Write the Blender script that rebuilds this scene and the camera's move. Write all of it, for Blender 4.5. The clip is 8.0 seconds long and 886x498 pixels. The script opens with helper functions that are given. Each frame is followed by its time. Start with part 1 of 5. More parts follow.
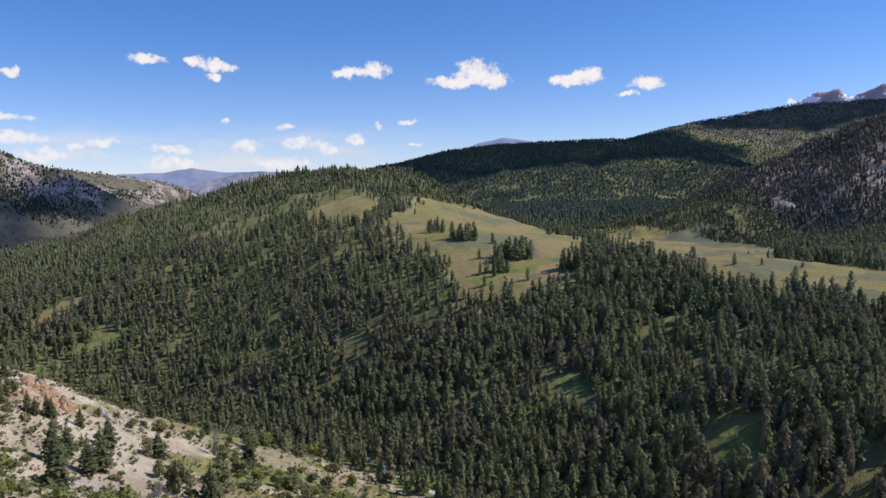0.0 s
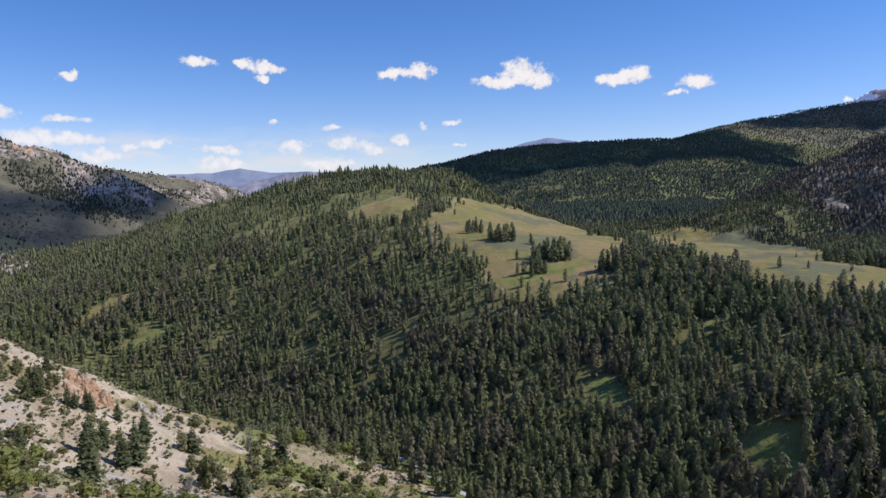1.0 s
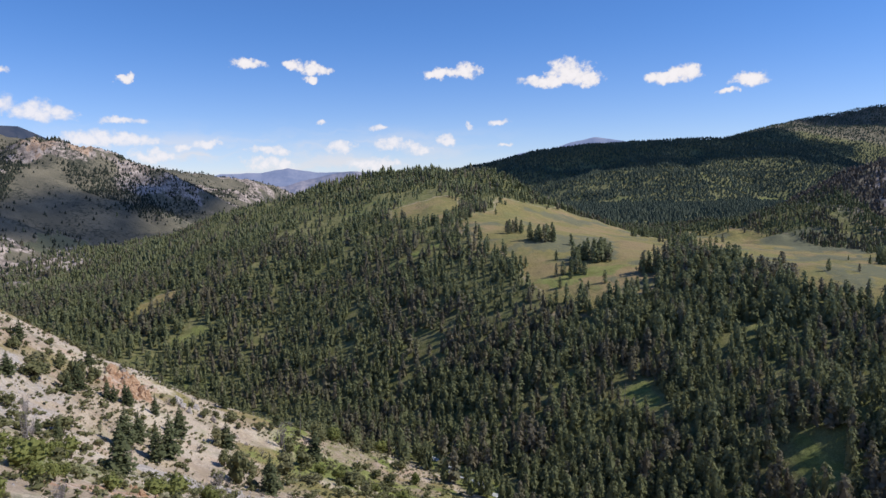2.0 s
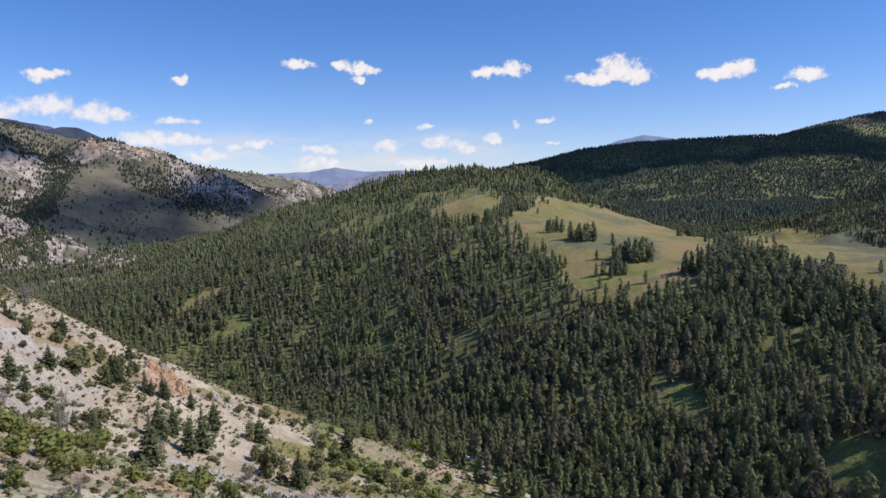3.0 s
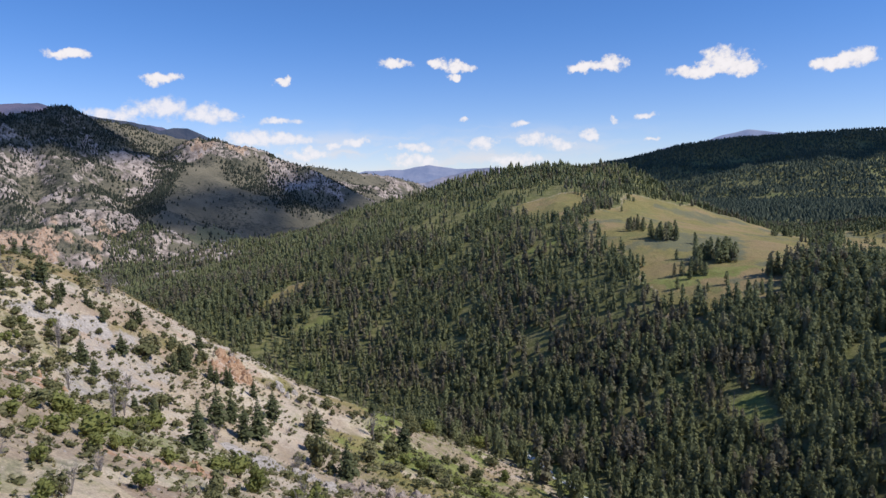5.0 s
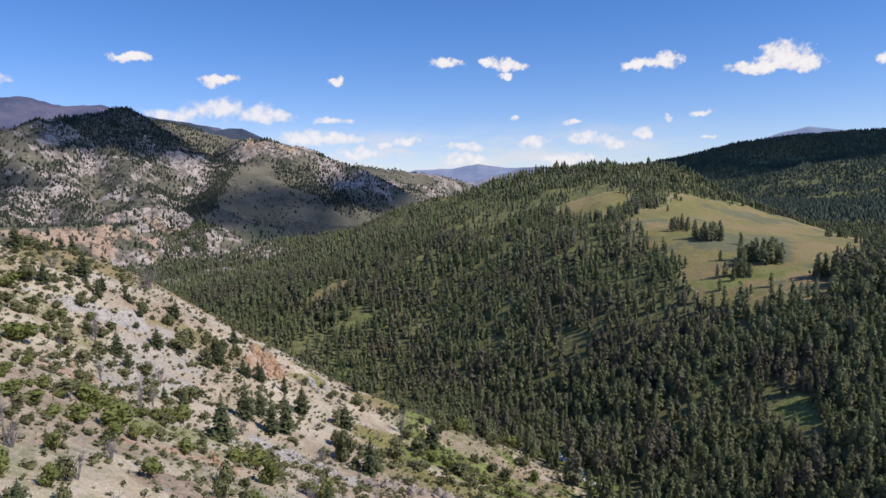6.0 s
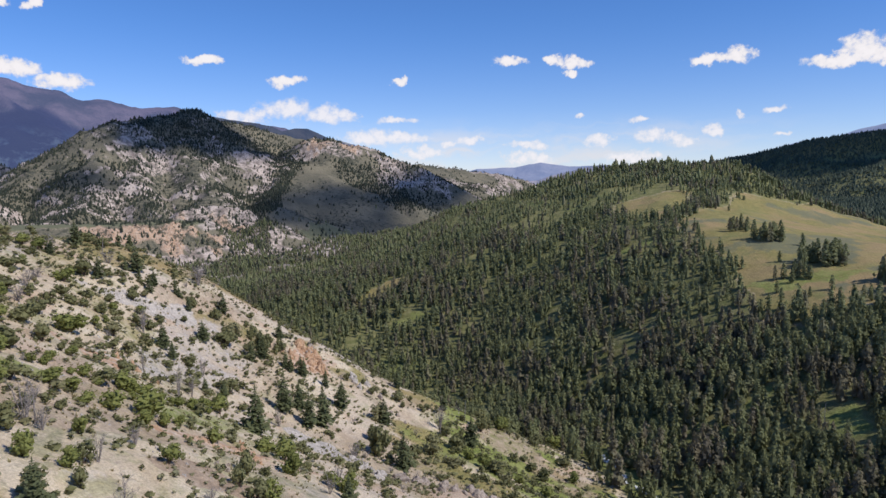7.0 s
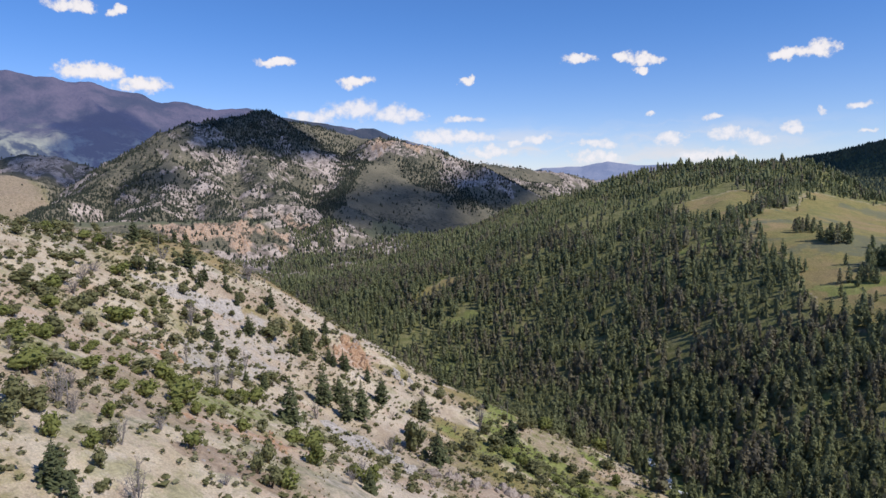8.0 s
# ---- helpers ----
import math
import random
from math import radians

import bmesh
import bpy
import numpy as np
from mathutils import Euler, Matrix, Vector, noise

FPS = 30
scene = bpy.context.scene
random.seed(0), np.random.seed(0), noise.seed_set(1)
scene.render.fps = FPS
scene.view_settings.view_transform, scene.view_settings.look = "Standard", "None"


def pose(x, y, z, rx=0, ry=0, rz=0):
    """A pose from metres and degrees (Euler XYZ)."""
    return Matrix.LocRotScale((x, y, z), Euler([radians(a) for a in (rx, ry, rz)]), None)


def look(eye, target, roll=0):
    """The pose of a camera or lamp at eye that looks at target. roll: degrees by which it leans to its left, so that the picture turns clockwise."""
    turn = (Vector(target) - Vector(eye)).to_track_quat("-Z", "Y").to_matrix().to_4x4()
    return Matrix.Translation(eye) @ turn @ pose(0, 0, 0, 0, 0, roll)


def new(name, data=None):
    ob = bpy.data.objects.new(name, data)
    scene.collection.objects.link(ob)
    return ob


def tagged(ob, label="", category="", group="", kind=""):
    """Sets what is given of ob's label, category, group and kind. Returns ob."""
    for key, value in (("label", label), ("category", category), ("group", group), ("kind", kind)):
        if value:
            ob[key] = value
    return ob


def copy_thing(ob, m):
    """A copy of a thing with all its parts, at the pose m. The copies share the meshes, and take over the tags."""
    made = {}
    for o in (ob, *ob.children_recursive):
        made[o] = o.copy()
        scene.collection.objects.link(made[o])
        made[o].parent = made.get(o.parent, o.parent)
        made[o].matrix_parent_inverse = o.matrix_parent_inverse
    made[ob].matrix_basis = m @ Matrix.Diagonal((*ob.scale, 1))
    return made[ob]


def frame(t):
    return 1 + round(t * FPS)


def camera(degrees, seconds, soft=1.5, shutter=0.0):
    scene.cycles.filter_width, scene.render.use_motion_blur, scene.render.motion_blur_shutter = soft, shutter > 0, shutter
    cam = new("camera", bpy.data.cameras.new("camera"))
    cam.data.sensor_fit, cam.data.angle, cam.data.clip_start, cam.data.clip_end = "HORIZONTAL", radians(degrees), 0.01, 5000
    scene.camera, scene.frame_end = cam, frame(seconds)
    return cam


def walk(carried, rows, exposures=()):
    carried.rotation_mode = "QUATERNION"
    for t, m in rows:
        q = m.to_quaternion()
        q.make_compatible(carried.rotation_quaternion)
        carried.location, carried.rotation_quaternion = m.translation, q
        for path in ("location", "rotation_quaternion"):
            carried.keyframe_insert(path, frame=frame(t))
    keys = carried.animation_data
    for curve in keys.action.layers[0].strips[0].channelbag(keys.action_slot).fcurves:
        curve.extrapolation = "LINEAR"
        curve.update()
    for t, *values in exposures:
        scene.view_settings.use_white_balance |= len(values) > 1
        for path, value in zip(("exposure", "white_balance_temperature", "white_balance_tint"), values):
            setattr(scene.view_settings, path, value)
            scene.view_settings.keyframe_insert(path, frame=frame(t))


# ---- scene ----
cam = camera(63.54, 8.0)
ROWS = [
    (0, 0.0, 0.0, 100.0, 84.825, 0.953, -0.086),
    (0.5, 1.8, 0.32, 99.98, 84.868, 0.934, 1.627),
    (1, 3.65, 0.72, 100.01, 84.895, 0.895, 3.43),
    (1.5, 5.5, 1.14, 99.99, 84.927, 0.845, 5.257),
    (3, 11.63, 2.65, 99.97, 84.903, 0.887, 10.774),
    (3.5, 14.06, 3.1, 99.95, 84.856, 0.936, 12.756),
    (4, 16.79, 3.65, 99.99, 84.817, 0.954, 14.764),
    (5.5, 25.94, 5.48, 99.99, 84.803, 0.976, 20.147),
    (6, 29.18, 6.2, 99.99, 84.791, 0.971, 22.307),
    (6.5, 32.65, 6.99, 99.99, 84.784, 0.983, 24.722),
    (7, 36.3, 7.9, 99.98, 84.78, 1.012, 27.32),
    (7.5, 40.09, 8.92, 99.94, 84.785, 1.008, 30.007),
    (8, 43.84, 10.15, 99.95, 84.803, 0.985, 32.602),
]
walk(cam, [(t, pose(x, y, z, rx, ry, rz)) for t, x, y, z, rx, ry, rz in ROWS])


# ---- light: afternoon sun from the east side of the valley, blue sky with small cumulus ----
SUN_AZ, SUN_EL = 88.0, 45.0  # degrees clockwise from +y, degrees above the horizon
az, el = radians(SUN_AZ), radians(SUN_EL)
sun_way = Vector((math.sin(az) * math.cos(el), math.cos(az) * math.cos(el), math.sin(el)))
sun_data = bpy.data.lights.new("sun", "SUN")
sun_data.energy, sun_data.angle, sun_data.color = 4.0, radians(0.5), (1.0, 0.95, 0.87)
sun = new("sun", sun_data)
sun.matrix_world = look(sun_way * 1000, (0, 0, 0))

# each cloud: azimuth and elevation of its middle, half width and half height, in degrees
HIGH_CLOUDS = [(-30.45, 8.0, 0.8, 0.35), (-22.0, 9.3, 1.5, 0.45), (-18.6, 9.35, 1.0, 0.4), (-17.0, 9.1, 1.3, 0.42), (-17.2, 8.4, 0.7, 0.3),
               (-6.9, 8.7, 1.9, 0.55), (-5.2, 8.8, 1.3, 0.8), (1.4, 8.0, 2.6, 0.6), (3.1, 8.7, 1.7, 1.0), (4.4, 8.0, 1.6, 0.55),
               (10.2, 7.8, 2.0, 0.55), (11.3, 8.2, 1.4, 0.7), (15.7, 7.4, 1.4, 0.65), (14.5, 6.45, 0.8, 0.3), (25.8, 5.4, 0.5, 0.25),
               (-58.2, 8.4, 2.6, 0.75), (-55.0, 7.5, 2.2, 0.65), (-45.4, 9.5, 1.5, 0.38), (-39.5, 8.0, 1.7, 0.5), (-59.3, 12.7, 2.0, 0.5), (-56.4, 12.5, 0.7, 0.4)]
LOW_CLOUDS = [(-31.0, 5.0, 1.6, 0.3), (-30.5, 3.6, 2.6, 0.6), (-28.9, 2.5, 2.2, 0.6), (-25.4, 3.5, 1.5, 0.5), (-26.8, 3.1, 0.8, 0.4), (-15.0, 3.1, 1.5, 0.6),
              (-11.0, 3.3, 1.6, 0.75), (-8.8, 3.0, 1.1, 0.6), (-20.6, 2.9, 2.0, 0.4), (-12.4, 1.7, 2.6, 0.5), (-2.7, 5.0, 1.0, 0.3), (-6.9, 3.6, 0.9, 0.55),
              (-12.1, 4.6, 0.9, 0.25), (-42.6, 5.3, 2.2, 0.7), (-39.3, 5.9, 2.3, 0.9), (-36.5, 5.5, 1.8, 0.75), (-34.8, 5.4, 1.2, 0.5), (-33.2, 3.8, 2.3, 0.75),
              (-20.5, 1.9, 2.6, 0.6), (-16.5, 5.1, 0.5, 0.2), (-5.0, 4.6, 0.4, 0.18), (-2.2, 3.2, 0.7, 0.22)]

world = bpy.data.worlds.new("sky")
scene.world = world
world.use_nodes = True
wt = world.node_tree
wt.nodes.clear()


def wnode(kind, op=None, *values):
    n = wt.nodes.new(kind)
    if op:
        n.operation = op
    for i, v in enumerate(values):
        if isinstance(v, bpy.types.NodeSocket):
            wt.links.new(v, n.inputs[i])
        elif v is not None:
            n.inputs[i].default_value = v
    return n


sky = wt.nodes.new("ShaderNodeTexSky")
sky.sky_type, sky.sun_disc = "NISHITA", False
sky.sun_elevation, sky.sun_rotation = el, az
sky.altitude, sky.air_density, sky.dust_density, sky.ozone_density = 2200, 1.0, 0.3, 3.0
way = wt.nodes.new("ShaderNodeTexCoord").outputs["Generated"]
split = wnode("ShaderNodeSeparateXYZ", None, way)
azimuth = wnode("ShaderNodeMath", "MULTIPLY", wnode("ShaderNodeMath", "ARCTAN2", split.outputs[0], split.outputs[1]).outputs[0], 57.2958)
elevation = wnode("ShaderNodeMath", "MULTIPLY", wnode("ShaderNodeMath", "ARCSINE", split.outputs[2]).outputs[0], 57.2958)
flat = wnode("ShaderNodeCombineXYZ", None, azimuth.outputs[0], elevation.outputs[0], 0.0)


def sky_noise(scale, detail):
    n = wt.nodes.new("ShaderNodeTexNoise")
    wt.links.new(flat.outputs[0], n.inputs["Vector"])
    n.inputs["Scale"].default_value, n.inputs["Detail"].default_value, n.inputs["Roughness"].default_value = scale, detail, 0.62
    return n


curl = sky_noise(0.6, 4)
shift = wnode("ShaderNodeVectorMath", "MULTIPLY", wnode("ShaderNodeVectorMath", "SUBTRACT", curl.outputs["Color"], (0.5, 0.5, 0.5)).outputs[0], (2.6, 1.5, 0))
spot = wnode("ShaderNodeVectorMath", "ADD", flat.outputs[0], shift.outputs[0]).outputs[0]


def nearest_of(clouds):
    """Distance from the nearest cloud's middle, squared, 1 at its rim."""
    best = None
    for ca, ce, cw, ch in clouds:
        d = wnode("ShaderNodeVectorMath", "SUBTRACT", spot, (ca, ce, 0))
        d = wnode("ShaderNodeVectorMath", "MULTIPLY", d.outputs[0], (1 / cw, 1 / ch, 0))
        d = wnode("ShaderNodeVectorMath", "DOT_PRODUCT", d.outputs[0], d.outputs[0])
        best = d.outputs["Value"] if best is None else wnode("ShaderNodeMath", "MINIMUM", best, d.outputs["Value"]).outputs[0]
    return best


puff = sky_noise(1.3, 5)
lump = wnode("ShaderNodeMath", "MULTIPLY_ADD", puff.outputs["Fac"], 2.5, -0.3).outputs[0]


def sky_span(value, a, b, c=0.0, d=1.0):
    n = wt.nodes.new("ShaderNodeMapRange")
    n.interpolation_type = "SMOOTHSTEP"
    wt.links.new(value, n.inputs["Value"])
    for i, v in enumerate((a, b, c, d)):
        n.inputs[i + 1].default_value = v
    return n.outputs[0]


high_thick = wnode("ShaderNodeMath", "SUBTRACT", lump, nearest_of(HIGH_CLOUDS)).outputs[0]
low_thick = wnode("ShaderNodeMath", "SUBTRACT", lump, nearest_of(LOW_CLOUDS)).outputs[0]
thick = wnode("ShaderNodeMath", "MAXIMUM", high_thick, low_thick)
# thin streaks of vapour low over the horizon, and the pale air beneath
streaks = wt.nodes.new("ShaderNodeTexNoise")
wt.links.new(wnode("ShaderNodeVectorMath", "MULTIPLY", spot, (0.16, 0.9, 0)).outputs[0], streaks.inputs["Vector"])
streaks.inputs["Scale"].default_value, streaks.inputs["Detail"].default_value = 1.0, 6
band = wnode("ShaderNodeMath", "MULTIPLY", sky_span(elevation.outputs[0], 5.6, 2.2), sky_span(azimuth.outputs[0], 4.0, -16.0))
veil = wnode("ShaderNodeMath", "MULTIPLY", sky_span(streaks.outputs["Fac"], 0.4, 0.68, 0.1, 0.7), band.outputs[0])
cover = wnode("ShaderNodeMath", "MAXIMUM", wnode("ShaderNodeMath", "MAXIMUM", sky_span(high_thick, -0.1, 0.75), sky_span(low_thick, -0.25, 1.0, 0.0, 0.88)).outputs[0], veil.outputs[0])
tone = wt.nodes.new("ShaderNodeMapRange")
wt.links.new(thick.outputs[0], tone.inputs["Value"])
tone.inputs["From Min"].default_value, tone.inputs["From Max"].default_value = 0.1, 1.0
tone.inputs["To Min"].default_value, tone.inputs["To Max"].default_value = 7.2, 8.4
white = wnode("ShaderNodeVectorMath", "SCALE", (1.0, 0.965, 1.0))
wt.links.new(tone.outputs[0], white.inputs["Scale"])
blend = wt.nodes.new("ShaderNodeMix")
blend.data_type = "RGBA"
wt.links.new(cover.outputs[0], blend.inputs[0])
clear = wnode("ShaderNodeVectorMath", "MULTIPLY", sky.outputs[0], (1, 1, 1))
depth = wt.nodes.new("ShaderNodeMapRange")
depth.interpolation_type = "SMOOTHSTEP"
wt.links.new(elevation.outputs[0], depth.inputs["Value"])
depth.inputs["From Min"].default_value, depth.inputs["From Max"].default_value = -1.0, 14.0
air = wt.nodes.new("ShaderNodeMix")
air.data_type = "RGBA"
wt.links.new(depth.outputs[0], air.inputs[0])
air.inputs[6].default_value, air.inputs[7].default_value = (1.06, 1.03, 1.24, 1), (0.58, 0.9, 1.34, 1)
wt.links.new(air.outputs[2], clear.inputs[1])
wt.links.new(clear.outputs[0], blend.inputs[6])
wt.links.new(white.outputs[0], blend.inputs[7])
background = wt.nodes.new("ShaderNodeBackground")
background.inputs["Strength"].default_value = 0.109
wt.links.new(blend.outputs[2], background.inputs["Color"])
wt.links.new(background.outputs[0], wt.nodes.new("ShaderNodeOutputWorld").inputs[0])


# ---- materials ----
def material(name):
    m = bpy.data.materials.new(name)
    m.use_nodes = True
    m.node_tree.nodes.clear()
    return m


class Nodes:
    """Short ways to make nodes in one material."""

    def __init__(self, m):
        self.t = m.node_tree

    def put(self, kind, **inputs):
        n = self.t.nodes.new(kind)
        for k, v in inputs.items():
            self.feed(n.inputs[k.replace("_", " ")], v)
        return n

    def feed(self, socket, v):
        if isinstance(v, bpy.types.NodeSocket):
            self.t.links.new(v, socket)
        else:
            socket.default_value = v

    def noise(self, size, detail=5, rough=0.6, where=None):
        n = self.put("ShaderNodeTexNoise", Scale=1.0 / size, Detail=detail, Roughness=rough)
        self.t.links.new(where or self.place(), n.inputs["Vector"])
        return n.outputs["Fac"]

    def place(self):
        return self.put("ShaderNodeNewGeometry").outputs["Position"]

    def math(self, op, a, b=0.0):
        n = self.t.nodes.new("ShaderNodeMath")
        n.operation = op
        self.feed(n.inputs[0], a), self.feed(n.inputs[1], b)
        return n.outputs[0]

    def span(self, v, a, b, c=0.0, d=1.0):
        n = self.put("ShaderNodeMapRange", Value=v, From_Min=a, From_Max=b, To_Min=c, To_Max=d)
        n.interpolation_type = "SMOOTHSTEP"
        return n.outputs[0]

    def mix(self, fac, a, b):
        n = self.t.nodes.new("ShaderNodeMix")
        n.data_type = "RGBA"
        self.feed(n.inputs[0], fac)
        for s, v in ((n.inputs[6], a), (n.inputs[7], b)):
            self.feed(s, v if isinstance(v, bpy.types.NodeSocket) else (*v, 1.0))
        return n.outputs[2]

    def attribute(self, name):
        n = self.t.nodes.new("ShaderNodeAttribute")
        n.attribute_name = name
        return n

    def finish(self, colour, rough=0.9, bump=None, depth=0.3, strength=0.6, spec=0.2, glow=None):
        b = self.put("ShaderNodeBsdfPrincipled", Roughness=rough)
        self.feed(b.inputs["Base Color"], colour if isinstance(colour, bpy.types.NodeSocket) else (*colour, 1.0))
        b.inputs["Specular IOR Level"].default_value = spec
        if bump is not None:
            n = self.put("ShaderNodeBump", Height=bump, Distance=depth, Strength=strength)
            self.t.links.new(n.outputs[0], b.inputs["Normal"])
        if glow:
            self.feed(b.inputs["Emission Color"], (*glow[0], 1.0))
            b.inputs["Emission Strength"].default_value = glow[1]
        self.t.links.new(b.outputs[0], self.put("ShaderNodeOutputMaterial").inputs[0])


def ground_material():
    """Bare earth, dry and green grass, sage, scree and outcrops, mixed by what grows where."""
    m = material("ground")
    n = Nodes(m)
    a, b = n.attribute("cover"), n.attribute("stone")
    sa = n.put("ShaderNodeSeparateColor", Color=a.outputs["Color"]).outputs
    sb = n.put("ShaderNodeSeparateColor", Color=b.outputs["Color"]).outputs
    fine, middle, large = n.noise(0.7, 6, 0.7), n.noise(5, 5, 0.6), n.noise(45, 4, 0.55)
    earth = n.mix(n.span(middle, 0.35, 0.65), (0.52, 0.415, 0.29), (0.64, 0.54, 0.405))
    earth = n.mix(n.span(large, 0.47, 0.64), earth, (0.55, 0.455, 0.36))
    earth = n.mix(n.math("MULTIPLY", n.span(n.noise(24, 6, 0.65), 0.54, 0.62), 0.6), earth, (0.5, 0.345, 0.25))
    earth = n.mix(n.math("MULTIPLY", n.span(n.noise(13, 6, 0.7), 0.53, 0.62), 0.6), earth, (0.31, 0.3, 0.16))
    earth = n.mix(n.math("MULTIPLY", n.span(n.noise(19, 6, 0.7), 0.57, 0.64), 0.55), earth, (0.6, 0.52, 0.44))
    earth = n.mix(n.math("MULTIPLY", n.span(fine, 0.52, 0.7), 0.6), earth, (0.24, 0.205, 0.12))
    dry = n.mix(n.span(middle, 0.3, 0.7), (0.3, 0.25, 0.1), (0.225, 0.205, 0.08))
    dry = n.mix(n.span(large, 0.4, 0.65), dry, (0.33, 0.245, 0.125))
    dry = n.mix(n.math("MULTIPLY", n.span(n.noise(17, 6, 0.7), 0.5, 0.66), 0.6), dry, (0.19, 0.2, 0.08))
    green = n.mix(n.span(middle, 0.3, 0.7), (0.16, 0.195, 0.05), (0.27, 0.28, 0.1))
    sage = n.mix(n.span(fine, 0.35, 0.65), (0.22, 0.215, 0.135), (0.14, 0.145, 0.085))
    floor = n.mix(n.span(middle, 0.35, 0.68), (0.15, 0.155, 0.06), (0.25, 0.23, 0.11))
    floor = n.mix(n.span(large, 0.5, 0.7), floor, (0.17, 0.19, 0.07))
    rust = n.mix(n.span(n.noise(2.2, 6, 0.7), 0.35, 0.65), (0.45, 0.27, 0.165), (0.53, 0.42, 0.33))
    scree = n.mix(n.span(n.noise(1.6, 6, 0.7), 0.35, 0.65), (0.54, 0.48, 0.425), (0.39, 0.345, 0.305))
    mauve = n.mix(n.span(middle, 0.35, 0.65), (0.33, 0.245, 0.175), (0.43, 0.335, 0.25))
    ragged = n.math("MULTIPLY", n.math("SUBTRACT", n.noise(2.5, 6, 0.7), 0.5), 0.9)

    def over(under, mask, top):
        return n.mix(n.span(n.math("ADD", mask, ragged), 0.3, 0.7), under, top)

    c = over(earth, a.outputs["Alpha"], floor)
    c = over(c, sa[0], dry)
    c = over(c, sa[2], sage)
    c = over(c, sa[1], green)
    c = over(c, sb[2], mauve)
    crag = n.mix(n.span(n.noise(19, 6, 0.7), 0.36, 0.6), (0.22, 0.18, 0.155), (0.55, 0.455, 0.395))
    turf = n.mix(n.span(n.noise(60, 5), 0.35, 0.65), (0.15, 0.137, 0.1), (0.215, 0.19, 0.135))
    c = over(c, b.outputs["Alpha"], n.mix(n.span(n.math("ADD", sb[1], n.math("MULTIPLY", n.math("SUBTRACT", n.noise(36, 6, 0.7), 0.5), 1.6)), 0.25, 0.6), turf, crag))
    c = n.mix(n.math("MULTIPLY", n.span(n.math("ADD", sb[1], ragged), 0.3, 0.7), n.math("SUBTRACT", 1.0, b.outputs["Alpha"])), c, scree)
    c = over(c, sb[0], rust)
    scrub = n.math("ADD", n.math("SUBTRACT", n.noise(7, 5, 0.75), 0.55), n.math("MULTIPLY", n.math("SUBTRACT", n.noise(95, 4), 0.48), 0.7))
    c = n.mix(n.math("MULTIPLY", n.math("MULTIPLY", n.span(scrub, 0.0, 0.06), 0.85), b.outputs["Alpha"]), c, (0.062, 0.066, 0.05))
    speck = n.math("MULTIPLY", n.span(fine, 0.3, 0.7, 0.74, 1.16), n.span(n.noise(0.28, 4, 0.7), 0.3, 0.7, 0.8, 1.15))
    v = n.t.nodes.new("ShaderNodeVectorMath")
    v.operation = "SCALE"
    n.t.links.new(c, v.inputs[0]), n.t.links.new(speck, v.inputs["Scale"])
    n.finish(v.outputs[0], 0.95, n.math("ADD", n.math("MULTIPLY", middle, 1.2), n.math("MULTIPLY", fine, 0.35)), 1.0, 0.7, 0.1)
    return m


def leaf_material(name, dark, light, third=None, size=0.5, sick=0.0):
    """Needles or leaves, each plant a little different."""
    m = material(name)
    n = Nodes(m)
    which = n.math("FRACT", n.math("ADD", n.attribute("tint").outputs["Fac"], n.put("ShaderNodeObjectInfo").outputs["Random"]))
    c = n.mix(n.span(n.noise(size, 3, 0.6), 0.3, 0.7), dark, light)
    if third:
        c = n.mix(n.math("MULTIPLY", n.span(which, 0.84, 1.0), 0.8), c, third)
    c = n.mix(n.math("MULTIPLY", n.span(which, 0.0, 0.5), 0.45), c, tuple(1.35 * v for v in light))
    if sick:
        ill = n.math("ADD", n.span(n.noise(55, 4, 0.6), 0.45, 0.62, 0.0, 0.7), n.math("MULTIPLY", n.math("SUBTRACT", which, 0.5), 0.9))
        c = n.mix(n.math("MULTIPLY", n.span(ill, 0.35, 0.6), sick), c, (0.19, 0.15, 0.125))
    n.finish(c, 0.75, None, spec=0.15)
    out = next(k for k in n.t.nodes if k.bl_idname == "ShaderNodeOutputMaterial")
    thin, mix = n.t.nodes.new("ShaderNodeBsdfTranslucent"), n.t.nodes.new("ShaderNodeMixShader")
    n.feed(thin.inputs["Color"], c)
    mix.inputs[0].default_value = 0.38
    n.t.links.new(out.inputs[0].links[0].from_socket, mix.inputs[1])
    n.t.links.new(thin.outputs[0], mix.inputs[2])
    n.t.links.new(mix.outputs[0], out.inputs[0])
    return m


def plain_material(name, dark, light, size, rough=0.9, bump=0.2, spec=0.2, glow=None):
    m = material(name)
    n = Nodes(m)
    f = n.noise(size, 6, 0.65)
    n.finish(n.mix(n.span(f, 0.3, 0.7), dark, light), rough, f, bump, 0.6, spec, glow)
    return m


GROUND = ground_material()
NEEDLES = leaf_material("needles", (0.13, 0.146, 0.073), (0.225, 0.238, 0.12), (0.27, 0.225, 0.165), sick=0.6)
BROWN_NEEDLES = leaf_material("brown_needles", (0.13, 0.112, 0.095), (0.205, 0.175, 0.14), (0.21, 0.19, 0.135))
# ridge needles: a bluish tint in the green stands in for haze
HAZY_NEEDLES = leaf_material("hazy_needles", (0.07, 0.09, 0.068), (0.115, 0.14, 0.095), (0.15, 0.15, 0.105), 3)
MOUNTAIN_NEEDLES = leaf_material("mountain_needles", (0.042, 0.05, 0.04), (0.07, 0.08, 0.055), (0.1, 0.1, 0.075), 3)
FIR = leaf_material("fir_needles", (0.085, 0.1, 0.05), (0.14, 0.155, 0.078))
JUNIPER = leaf_material("juniper_leaves", (0.125, 0.128, 0.058), (0.215, 0.21, 0.1), (0.25, 0.215, 0.13))
